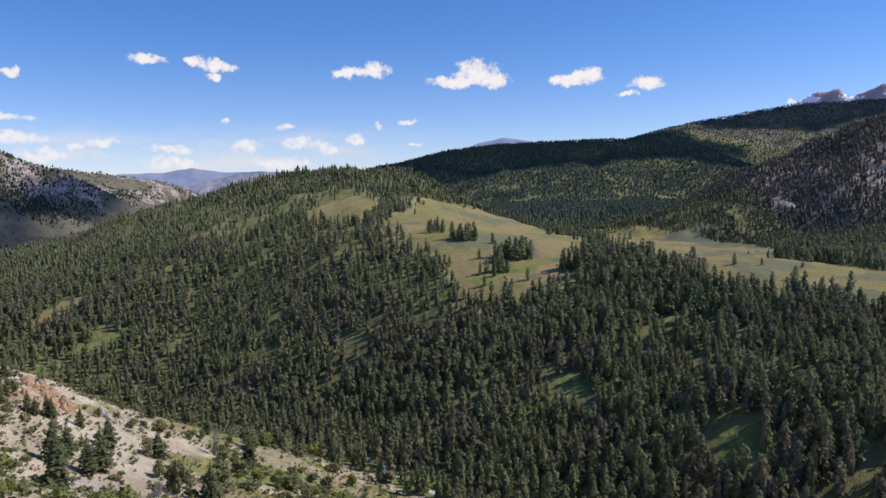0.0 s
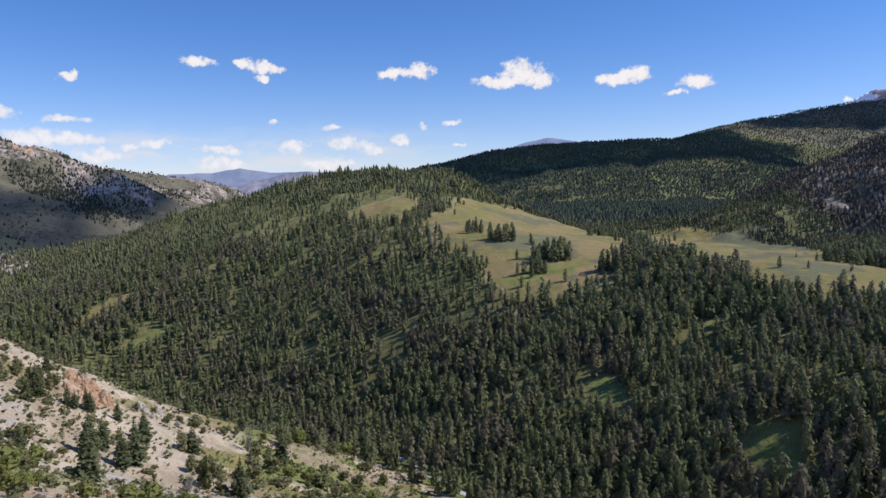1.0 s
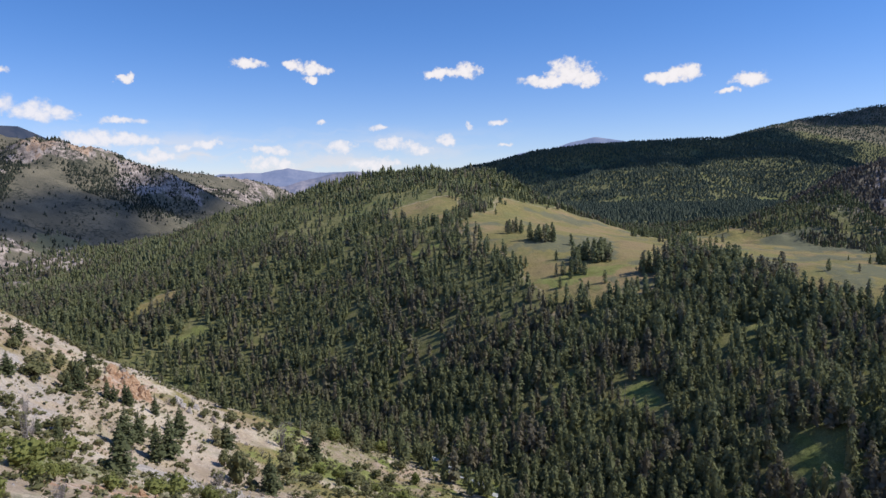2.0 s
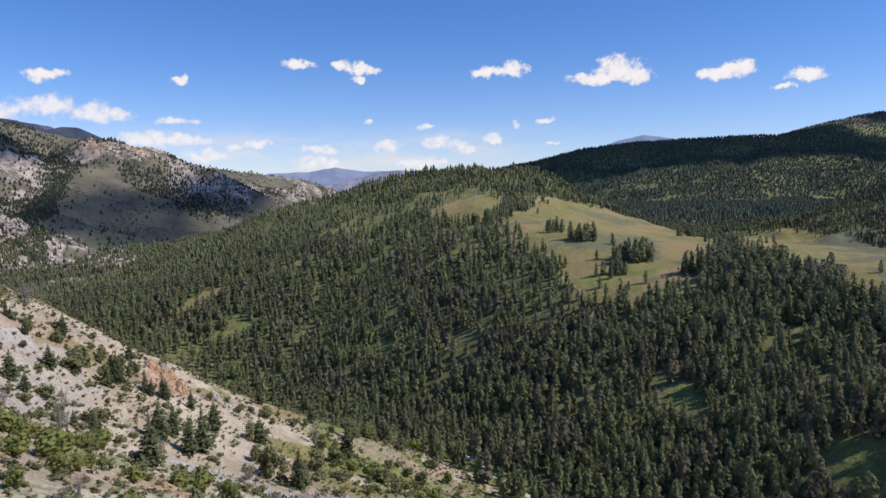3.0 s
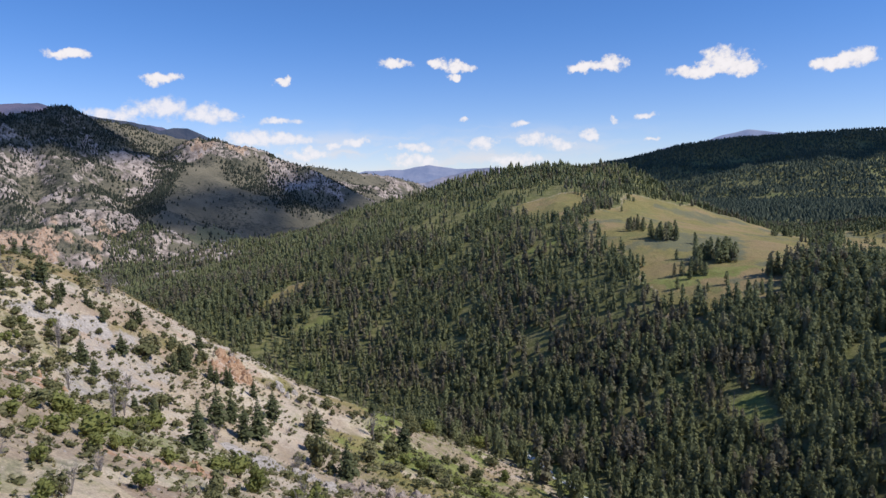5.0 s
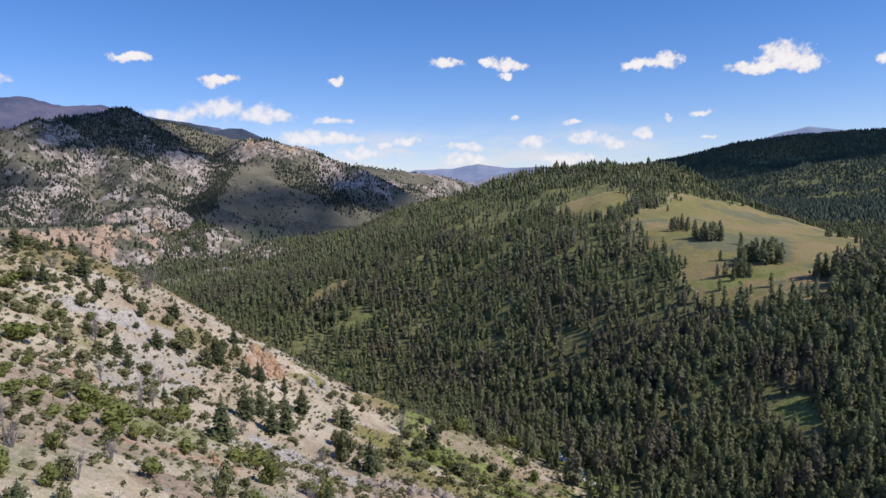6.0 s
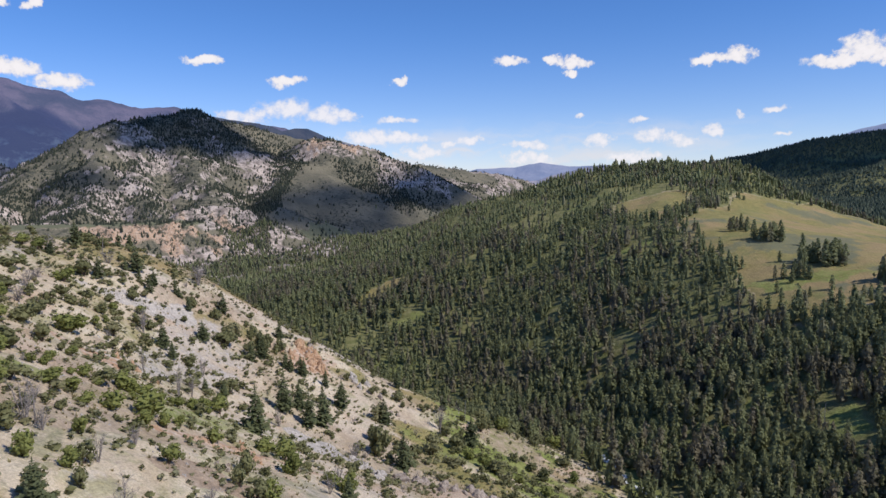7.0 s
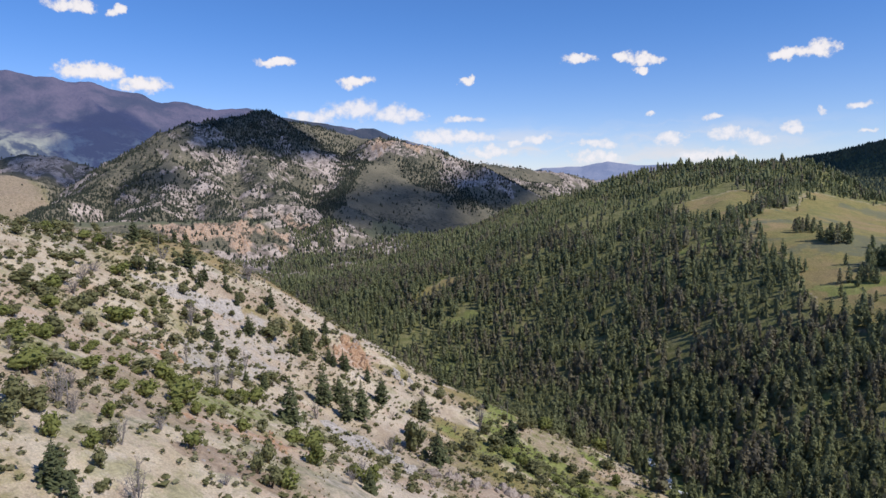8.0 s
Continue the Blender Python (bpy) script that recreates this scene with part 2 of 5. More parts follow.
BRUSH = leaf_material("brush_leaves", (0.13, 0.15, 0.045), (0.235, 0.245, 0.08))
STRAW = leaf_material("straw_grass", (0.2, 0.175, 0.09), (0.33, 0.285, 0.15), (0.16, 0.165, 0.08))
SAGE = leaf_material("sage_leaves", (0.17, 0.165, 0.09), (0.28, 0.265, 0.155), (0.3, 0.25, 0.19))
ROCK_GREY = plain_material("grey_rock", (0.3, 0.265, 0.235), (0.53, 0.475, 0.425), 0.8, 0.95, 0.5)
ROCK_RUST = plain_material("rust_rock", (0.33, 0.185, 0.1), (0.52, 0.36, 0.24), 0.9, 0.95, 0.5)
ROCK_MAUVE = plain_material("mauve_rock", (0.22, 0.175, 0.145), (0.42, 0.35, 0.295), 0.7, 0.95, 0.5)
STONE = plain_material("loose_stone", (0.26, 0.23, 0.21), (0.45, 0.41, 0.38), 0.6, 0.95, 0.3)


def cloud_material(name, clear):
    """White vapour that lets part of the sun through."""
    m = material(name)
    t = m.node_tree
    a, b, mix, out = (t.nodes.new(k) for k in ("ShaderNodeBsdfDiffuse", "ShaderNodeBsdfTransparent", "ShaderNodeMixShader", "ShaderNodeOutputMaterial"))
    a.inputs[0].default_value, mix.inputs[0].default_value = (0.9, 0.9, 0.9, 1), clear
    t.links.new(a.outputs[0], mix.inputs[1]), t.links.new(b.outputs[0], mix.inputs[2]), t.links.new(mix.outputs[0], out.inputs[0])
    return m


CLOUD = cloud_material("cloud", 0.3)
THIN_CLOUD = cloud_material("thin_cloud", 0.5)
FOAM = plain_material("white_water", (0.5, 0.53, 0.5), (0.88, 0.88, 0.86), 0.8, 0.5, 0.3, 0.5)
# distance haze painted on as blue emission over a cool grey rock
HAZY_BLUE = plain_material("hazy_blue_rock", (0.1, 0.11, 0.14), (0.2, 0.19, 0.2), 160, 1.0, 12, 0.0, ((0.3, 0.42, 0.82), 0.36))

# tan-patched hills and dark woods, each with a blue glow as haze
HAZY_PALE = plain_material("hazy_pale_hills", (0.07, 0.085, 0.11), (0.34, 0.28, 0.25), 110, 1.0, 12, 0.0, ((0.3, 0.4, 0.8), 0.24))
HAZY_DARK = plain_material("hazy_dark_woods", (0.02, 0.025, 0.03), (0.05, 0.05, 0.05), 60, 1.0, 12, 0.0, ((0.25, 0.36, 0.75), 0.13))


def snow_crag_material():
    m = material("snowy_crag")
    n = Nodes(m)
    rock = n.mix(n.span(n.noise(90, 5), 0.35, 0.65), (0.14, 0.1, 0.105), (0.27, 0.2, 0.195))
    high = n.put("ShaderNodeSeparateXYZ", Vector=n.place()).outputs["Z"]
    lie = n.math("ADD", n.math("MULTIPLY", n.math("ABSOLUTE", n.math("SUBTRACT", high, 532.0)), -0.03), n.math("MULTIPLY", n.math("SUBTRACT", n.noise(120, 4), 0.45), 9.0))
    # the faint violet-blue glow puts haze over rock and snow
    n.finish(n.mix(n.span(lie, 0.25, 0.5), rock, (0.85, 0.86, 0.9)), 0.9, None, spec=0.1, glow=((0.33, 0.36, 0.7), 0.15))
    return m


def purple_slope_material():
    m = material("hazy_purple_slope")
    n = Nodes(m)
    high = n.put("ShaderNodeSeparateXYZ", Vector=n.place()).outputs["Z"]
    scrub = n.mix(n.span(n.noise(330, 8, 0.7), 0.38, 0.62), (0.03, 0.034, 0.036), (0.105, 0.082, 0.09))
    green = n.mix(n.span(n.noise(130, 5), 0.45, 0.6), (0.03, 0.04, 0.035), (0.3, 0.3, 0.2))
    # scrub and green keep their own colours; blue emission adds haze on top
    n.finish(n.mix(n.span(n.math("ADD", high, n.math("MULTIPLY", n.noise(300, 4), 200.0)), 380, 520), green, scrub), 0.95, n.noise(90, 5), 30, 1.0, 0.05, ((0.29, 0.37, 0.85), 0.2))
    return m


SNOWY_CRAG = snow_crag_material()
HAZY_PURPLE = purple_slope_material()
BARK = plain_material("bark", (0.07, 0.05, 0.035), (0.16, 0.12, 0.085), 0.15)
GREY_WOOD = plain_material("dead_wood", (0.2, 0.17, 0.155), (0.34, 0.30, 0.28), 0.2)


# ---- relief: heights of the land, in metres, as functions of the plan ----
TABLE = np.random.RandomState(5).rand(256, 256)


def value_noise(x, y, seed=0):
    """Smooth noise, 0 to 1, one lattice step a metre of x and y."""
    x, y = np.asarray(x, float) + seed * 17.31, np.asarray(y, float) + seed * 9.77
    ix, iy = np.floor(x).astype(int), np.floor(y).astype(int)
    u, v = x - ix, y - iy
    u, v = u * u * (3 - 2 * u), v * v * (3 - 2 * v)
    a, b = TABLE[ix & 255, iy & 255], TABLE[(ix + 1) & 255, iy & 255]
    c, d = TABLE[ix & 255, (iy + 1) & 255], TABLE[(ix + 1) & 255, (iy + 1) & 255]
    return (a * (1 - u) + b * u) * (1 - v) + (c * (1 - u) + d * u) * v


def fbm(x, y, size, octaves=4, seed=0):
    """Layered noise, about -1 to 1, whose largest lumps are size metres across."""
    total, amp, f, norm = 0.0, 1.0, 1.0 / size, 0.0
    for k in range(octaves):
        total = total + amp * (2 * value_noise(x * f, y * f, seed + 3 * k) - 1)
        norm, amp, f = norm + amp, amp * 0.5, f * 2.03
    return total / norm * 1.5


def ridged(x, y, size, octaves=4, seed=0):
    """Sharp-crested noise, 0 to 1: spurs and gullies."""
    total, amp, f, norm = 0.0, 1.0, 1.0 / size, 0.0
    for k in range(octaves):
        total = total + amp * (1 - np.abs(2 * value_noise(x * f, y * f, seed + 5 * k) - 1))
        norm, amp, f = norm + amp, amp * 0.5, f * 2.07
    return total / norm


def smooth(a, b, v):
    t = np.clip((v - a) / (b - a), 0, 1)
    return t * t * (3 - 2 * t)


BROAD = [  # x, y, radius, height
    (-900, 1300, 240, -22.5),
    (600, 500, 240, 38.7),
    (-700, 700, 240, -47.1),
    (-950, 450, 240, 13.9),
    (250, 800, 140, -25.6),
    (230, 1250, 140, -18),
    (-200, 1200, 140, 18.1),
    (-200, -150, 140, 77),
    (400, 150, 140, 11.1),
    (-94, 822, 140, 63.1),
]
MIDDLING = [  # x, y, radius, height
    (300, 600, 85, -6.9),
    (0, -150, 85, 12.2),
    (-466, 623, 85, -11.5),
    (-450, 200, 85, 29.5),
    (250, 0, 85, -10.7),
    (-360, 370, 85, -30),
    (100, 1000, 85, -6.3),
    (-150, 1000, 85, 28.5),
    (-220, 90, 85, 31.9),
    (-150, 595, 85, 25.7),
    (-180, 345, 85, -54),
    (-3, 477, 85, 21.3),
    (100, 100, 85, -47.5),
    (500, 800, 85, -11),
    (-330, 800, 85, 30.7),
    (-400, 0, 85, 50.1),
]
SMALL = [  # x, y, radius, height
    (95, 203, 50, 32),
    (-220, 0, 50, -0.4),
    (40, 850, 50, -2.7),
    (-120, 300, 50, -9.2),
    (-750, 842, 50, -8.8),
    (-43, 566, 50, 4.3),
    (0, 0, 50, 11.9),
    (400, 400, 50, -6.8),
    (-260, 170, 50, 11.2),
    (-50, 1300, 50, -5.6),
    (-712, 1068, 50, -7.3),
    (-480, 534, 50, -10.1),
    (0, 150, 50, 15.8),
    (150, 600, 50, 7.6),
    (-124, 98, 50, 14.4),
    (-1000, 700, 50, 19.3),
    (87, 285, 50, -9.9),
    (-26, 254, 50, -29.6),
    (-157, 199, 50, 25.6),
    (-20, 60, 50, 13),
    (-85, 152, 50, -19),
    (-57, 327, 50, -18.7),
    (50, 180, 50, -50.2),
    (150, -150, 50, -24.3),
    (142, 348, 50, 13.1),
    (-150, 595, 50, -20),
    (-400, 900, 50, 18.6),
    (-950, 450, 50, 11.9),
    (-650, 1500, 50, -15.3),
    (-600, 900, 50, 10),
    (-100, 0, 50, 14.2),
    (-250, 310, 50, 12.6),
    (0, 1000, 50, 15.2),
    (-20, 701, 50, 4.5),
    (-344, 562, 50, -4.9),
    (250, 800, 50, 7.8),
    (-215, 835, 38, 9.6),
    (-150, 850, 42, 6),
    (-75, 848, 38, 5),
    (-35, 850, 32, 16),
    (-5, 840, 30, -2.8),
    (-88, 228, 22, 1.8),
    (-112, 205, 20, 1.7),
    (-66, 250, 22, 7.3),
    (-130, 185, 22, -3.5),
    (-150, 170, 20, 5),
]
# crest lines of the mountains round the valley: x, y, height
CREST_MAIN = [(-1129, 637, 61), (-1227, 769, 94), (-1299, 881, 136), (-1319, 941, 163), (-1326, 1017, 206), (-1316, 1079, 246), (-1296, 1167, 260),
              (-1285, 1209, 266), (-1273, 1252, 284), (-1274, 1308, 262), (-1272, 1449, 254), (-1263, 1576, 238), (-1177, 1569, 222)]
CREST_CRAG = [(-1072, 1423, 200), (-1032, 1416, 211), (-998, 1429, 213), (-982, 1477, 196), (-981, 1550, 175), (-985, 1667, 158), (-1004, 1888, 152),
              (-976, 2183, 143), (-951, 2358, 129), (-924, 2531, 97), (-900, 2700, 70)]
SPURS = [  # crest line, fall of its flanks, width of its rounded top
    (CREST_MAIN, 0.62, 14),
    (CREST_CRAG, 0.55, 12),
    ([(-1266, 1245, 272), (-1204, 1150, 217), (-1105, 1080, 155), (-1007, 1024, 112), (-897, 950, 78)], 0.7, 22),
    ([(-1301, 1082, 243), (-1254, 1013, 201), (-1189, 933, 150), (-1097, 856, 104), (-985, 738, 60)], 0.7, 20),
    ([(-1281, 1154, 252), (-1211, 1066, 189), (-1115, 962, 126), (-996, 887, 82), (-892, 809, 50)], 0.75, 20),
    ([(-1003, 1412, 208), (-980, 1304, 151), (-923, 1183, 104), (-844, 1027, 65), (-773, 916, 38), (-728, 849, 14)], 0.42, 30),
    ([(-962, 1468, 176), (-893, 1429, 133), (-801, 1369, 88), (-688, 1296, 45)], 0.5, 26),
    ([(-989, 1861, 148), (-860, 1772, 113), (-743, 1685, 78)], 0.4, 40),
    ([(-874, 843, 62), (-857, 877, 70), (-834, 900, 70), (-806, 917, 60)], 1.15, 6),
    ([(-2600, 760, 250), (-2308, 858, 225), (-2116, 1056, 186), (-2040, 1096, 200), (-1957, 1145, 188), (-1806, 1201, 147), (-1669, 1225, 84)], 0.42, 40),
    ([(-1900, 640, 180), (-1728, 697, 162), (-1604, 806, 134), (-1514, 829, 110), (-1409, 853, 81), (-1309, 864, 52)], 0.38, 40),
]
DARK_RIDGE = [(-420, 2850, 110), (-185, 2894, 182), (43, 2900, 234), (224, 2891, 251), (490, 2858, 260), (770, 2900, 268), (1028, 3136, 322), (1600, 3300, 330)]
PLATEAU = [(900, 3500, 280), (1028, 3336, 335), (1228, 3478, 378), (1480, 3520, 420), (1740, 3560, 462), (2150, 3450, 470), (2700, 2900, 480)]
RIGHT_HILL = [(320, 1104, 34), (412, 1073, 76), (455, 1056, 100), (524, 1080, 126), (600, 1097, 158), (655, 1065, 182), (800, 1000, 235), (1100, 900, 300)]
TERRACE = [(-1060, 560), (-970, 620), (-905, 680), (-850, 735), (-812, 780)]


def crest(x, y, line, width, foot, power=1.25, rough=0.0, seed=0):
    """A mountain along a crest line: width is how fast its flanks fall, foot the level at which they end."""
    best = np.full(np.shape(x), -1e9)
    warp = 1 + 0.35 * fbm(x, y, width * 0.9, 4, seed)
    for (ax, ay, ah), (bx, by, bh) in zip(line, line[1:]):
        dx, dy = bx - ax, by - ay
        t = np.clip(((x - ax) * dx + (y - ay) * dy) / (dx * dx + dy * dy), 0, 1)
        d = np.hypot(x - ax - t * dx, y - ay - t * dy)
        h = ah + (bh - ah) * t
        side = np.exp(-(d * warp / width) ** power)
        z = foot + (h - foot) * side
        if rough:
            z = z + rough * (ridged(x, y, width * 0.55, 5, seed + 1) - 0.62) * smooth(0, 0.25 * width, d) * smooth(0.02, 0.3, side) * 2
        best = np.maximum(best, z)
    return best


def tent(x, y, wx, wy, line, fall, top):
    """A ridge with even flanks on both sides of its crest line, broken by side gullies."""
    best = np.full(np.shape(x), -1e9)
    for (ax, ay, ah), (bx, by, bh) in zip(line, line[1:]):
        dx, dy = bx - ax, by - ay
        t = np.clip(((x - ax) * dx + (y - ay) * dy) / (dx * dx + dy * dy), 0, 1)
        u = np.clip(((wx - ax) * dx + (wy - ay) * dy) / (dx * dx + dy * dy), 0, 1)
        d = np.hypot(x - ax - t * dx, y - ay - t * dy)
        e = np.hypot(wx - ax - u * dx, wy - ay - u * dy)
        d = d + (e - d) * smooth(10, 70, d)
        best = np.maximum(best, ah + (bh - ah) * t - fall * (np.sqrt(d * d + top * top) - top))
    return best


def bench(x, y):
    """The flat terrace at the mountain's foot."""
    best = np.full(np.shape(x), 1e9)
    for (ax, ay), (bx, by) in zip(TERRACE, TERRACE[1:]):
        t = np.clip(((x - ax) * (bx - ax) + (y - ay) * (by - ay)) / ((bx - ax) ** 2 + (by - ay) ** 2), 0, 1)
        best = np.minimum(best, np.hypot(x - ax - t * (bx - ax), y - ay - t * (by - ay)))
    return 50 - 0.012 * (x + 1060) - 0.62 * np.maximum(0, best + 9 * fbm(x, y, 60, 3, 205) - 40)


def mountain(x, y):
    z = np.full(np.shape(x), -60.0)
    wx, wy = x + 26 * fbm(x, y, 120, 3, 201), y + 26 * fbm(x, y, 120, 3, 241)
    for line, fall, top in SPURS:
        z = soft_max(z, tent(x, y, wx, wy, line, fall, top), 4.0)
    return z


def soft_max(a, b, k=5.0):
    m = np.maximum(a, b)
    return m + k * np.log(np.exp((a - m) / k) + np.exp((b - m) / k)) - k * math.log(2) * np.exp(-np.abs(a - b) / k)


def grassy(x, y):
    """The even grass slopes of the mountain, with no crags."""
    a = np.maximum(np.maximum(oval(x, y, -850, 1190, 95, 210, 0.35), np.maximum(oval(x, y, -720, 1240, 110, 150, 0.0), oval(x, y, -925, 1880, 60, 330, 0.0))), oval(x, y, -1120, 1600, 150, 170, 0.0))
    a = a * (1 - oval(x, y, -965, 1385, 75, 55, 0.4))
    return np.maximum(a, np.maximum(oval(x, y, -1600, 740, 330, 150, -0.35), oval(x, y, -920, 640, 160, 60, 0.5)))


def oval(x, y, cx, cy, rx, ry, turn):
    u, v = (x - cx) * math.cos(turn) + (y - cy) * math.sin(turn), (y - cy) * math.cos(turn) - (x - cx) * math.sin(turn)
    return smooth(1.2, 0.8, np.hypot(u / rx, v / ry))


def broad_land(x, y):
    z = np.full(np.shape(x), 40.0)
    for mx, my, r, h in BROAD + MIDDLING + SMALL:
        z = z + h * np.exp(-((x - mx) ** 2 + (y - my) ** 2) / (2.0 * r * r))
    return z


def land(x, y):
    """Height of the ground at x, y."""
    x, y = np.asarray(x, float), np.asarray(y, float)
    z = broad_land(x, y)
    shape = np.shape(z)
    x1, y1, z1 = np.atleast_1d(x), np.atleast_1d(y), np.atleast_1d(z)
    west = (x1 < -560) & (np.hypot(x1, y1) < 3300)
    z1[west] = soft_max(z1[west], mountain(x1[west], y1[west]))
    z = z1.reshape(shape)
    z = soft_max(z, crest(x, y, DARK_RIDGE, 540, -40, 1.25, 40, 7))
    z = soft_max(z, crest(x, y, PLATEAU, 760, -60, 1.3, 28, 9))
    z = soft_max(z, crest(x, y, RIGHT_HILL, 300, -40, 1.3, 18, 11))
    z = soft_max(z, bench(x, y), 3.0)
    far = smooth(250, 900, np.hypot(x, y))
    craggy = smooth(-600, -760, x + 0.1 * (y - 900)) * smooth(25, 80, z) * (1 - 0.9 * grassy(x, y))
    z = z + craggy * (20 * (ridged(x, y, 105, 3, 24) - 0.6) + 9 * (ridged(x, y, 34, 2, 25) - 0.6))
    z = z + (0.55 + 1.6 * far) * fbm(x, y, 22 + 0 * x, 3, 21) + 1.4 * fbm(x, y, 70, 2, 22)
    return z


# ---- what covers the land: outlines of meadows and clearings on the plan ----
HILL_MEADOW = [(-21, 715), (55, 800), (112, 800), (150, 775), (120, 600), (90, 435), (77, 398), (70, 366), (45, 345), (20, 350), (8, 385), (-6, 425), (-34, 462), (-50, 540), (-46, 590), (-30, 640)]
SHELF_MEADOW = [(107, 425), (112, 372), (119, 342), (136, 305), (160, 286), (185, 268), (225, 262), (228, 325), (198, 380), (212, 450), (262, 540), (300, 600), (330, 760), (320, 900), (262, 990), (190, 980), (160, 700)]
BARE_BROW = [(-125, 640), (-66, 695), (-44, 590), (-66, 535), (-88, 560)]
GLADES = [(-256, 466, 26, 10, 1.155), (-208, 428, 17, 9, 0.7), (48, 273, 7, 16, 0.2), (-110, 500, 40, 6, 0.6), (-60, 470, 34, 6, 0.7), 
          (-150, 560, 40, 7, 0.5), (-190, 610, 40, 8, 0.4), (20, 300, 9, 4, 0.9), (86, 210, 6, 13, 0.2), (95, 300, 22, 5, 0.4), (-320, 520, 30, 4, 0.5), (-165, 640, 25, 10, 0.3)]


def inside(x, y, outline, soft=6.0):
    """1 inside an outline on the plan, 0 outside, with a ragged edge."""
    px, py = x + soft * fbm(x, y, 18, 3, 31), y + soft * fbm(x, y, 18, 3, 37)
    odd = np.zeros(np.shape(x), bool)
    near = np.full(np.shape(x), 1e9)
    for (ax, ay), (bx, by) in zip(outline, outline[1:] + outline[:1]):
        if ay != by:
            odd ^= ((ay > py) != (by > py)) & (px < (bx - ax) * (py - ay) / (by - ay) + ax)
        t = np.clip(((px - ax) * (bx - ax) + (py - ay) * (by - ay)) / ((bx - ax) ** 2 + (by - ay) ** 2), 0, 1)
        near = np.minimum(near, np.hypot(px - ax - t * (bx - ax), py - ay - t * (by - ay)))
    return smooth(-soft, soft, np.where(odd, near, -near))


def spot(x, y, cx, cy, rx, ry, turn=0.0, rag=0.5):
    """A ragged oval patch."""
    u, v = (x - cx) * math.cos(turn) + (y - cy) * math.sin(turn), (y - cy) * math.cos(turn) - (x - cx) * math.sin(turn)
    d = np.hypot(u / rx, v / ry) + rag * fbm(x, y, max(min(rx, ry), 2.0), 3, 41)
    return smooth(1.25, 0.75, d)


def spur(x, y):
    """The dry slope on the near side of the creek: 1 on it, 0 across the creek."""
    line = np.interp(x, [-900, -480, -360, -275, -180, -120, -80, -58, -46, -29, -18, -6, 8, 40, 100, 200], [560, 470, 400, 360, 312, 276, 276, 280, 273, 260, 243, 232, 218, 190, 150, 60])
    return smooth(10, -10, y - line + 8 * fbm(x, y, 30, 3, 51))


def glades(x, y):
    g = np.zeros(np.shape(x))
    for cx, cy, rx, ry, turn in GLADES:
        g = np.maximum(g, spot(x, y, cx, cy, rx, ry, turn, 0.35))
    return g


def meadow(x, y):
    return np.maximum(inside(x, y, HILL_MEADOW), inside(x, y, SHELF_MEADOW))


CREEK = [(-90, 312), (-70, 304), (-58, 297), (-46, 286), (-37, 279), (-29, 269), (-18, 250), (-6, 238), (12, 222), (40, 200)]


GULLY = [(-1075, 1330), (-1000, 1270), (-931, 1120), (-846, 991), (-771, 888), (-732, 835), (-690, 800)]
SHADY_STRIP = [(-831, 1369), (-747, 1327), (-691, 1326), (-689, 1425), (-730, 1658), (-760, 1900)]
CRAG_FOOT = [(-904, 1342), (-826, 1293), (-780, 1312)]
FLANK = [(-1100, 640), (-1190, 730), (-1209, 800), (-1110, 800), (-986, 749)]

GREEN_BAND = [(-76, 66), (-68, 75), (-66, 86), (-66, 100), (-70, 118)]
GORGE = [(-700, 810), (-620, 720), (-540, 620), (-450, 530)]
BROW_TREES = [(-60, 700), (-44, 650), (-42, 590), (-46, 530), (-42, 480)]


def along(line, x, y, reach):
    """1 on a line of the plan, fading to 0 at the given distance from it."""
    near = np.full(np.shape(x), 1e9)
    for (ax, ay), (bx, by) in zip(line, line[1:]):
        t = np.clip(((x - ax) * (bx - ax) + (y - ay) * (by - ay)) / ((bx - ax) ** 2 + (by - ay) ** 2), 0, 1)
        near = np.minimum(near, np.hypot(x - ax - t * (bx - ax), y - ay - t * (by - ay)))
    return smooth(reach, 0.45 * reach, near)


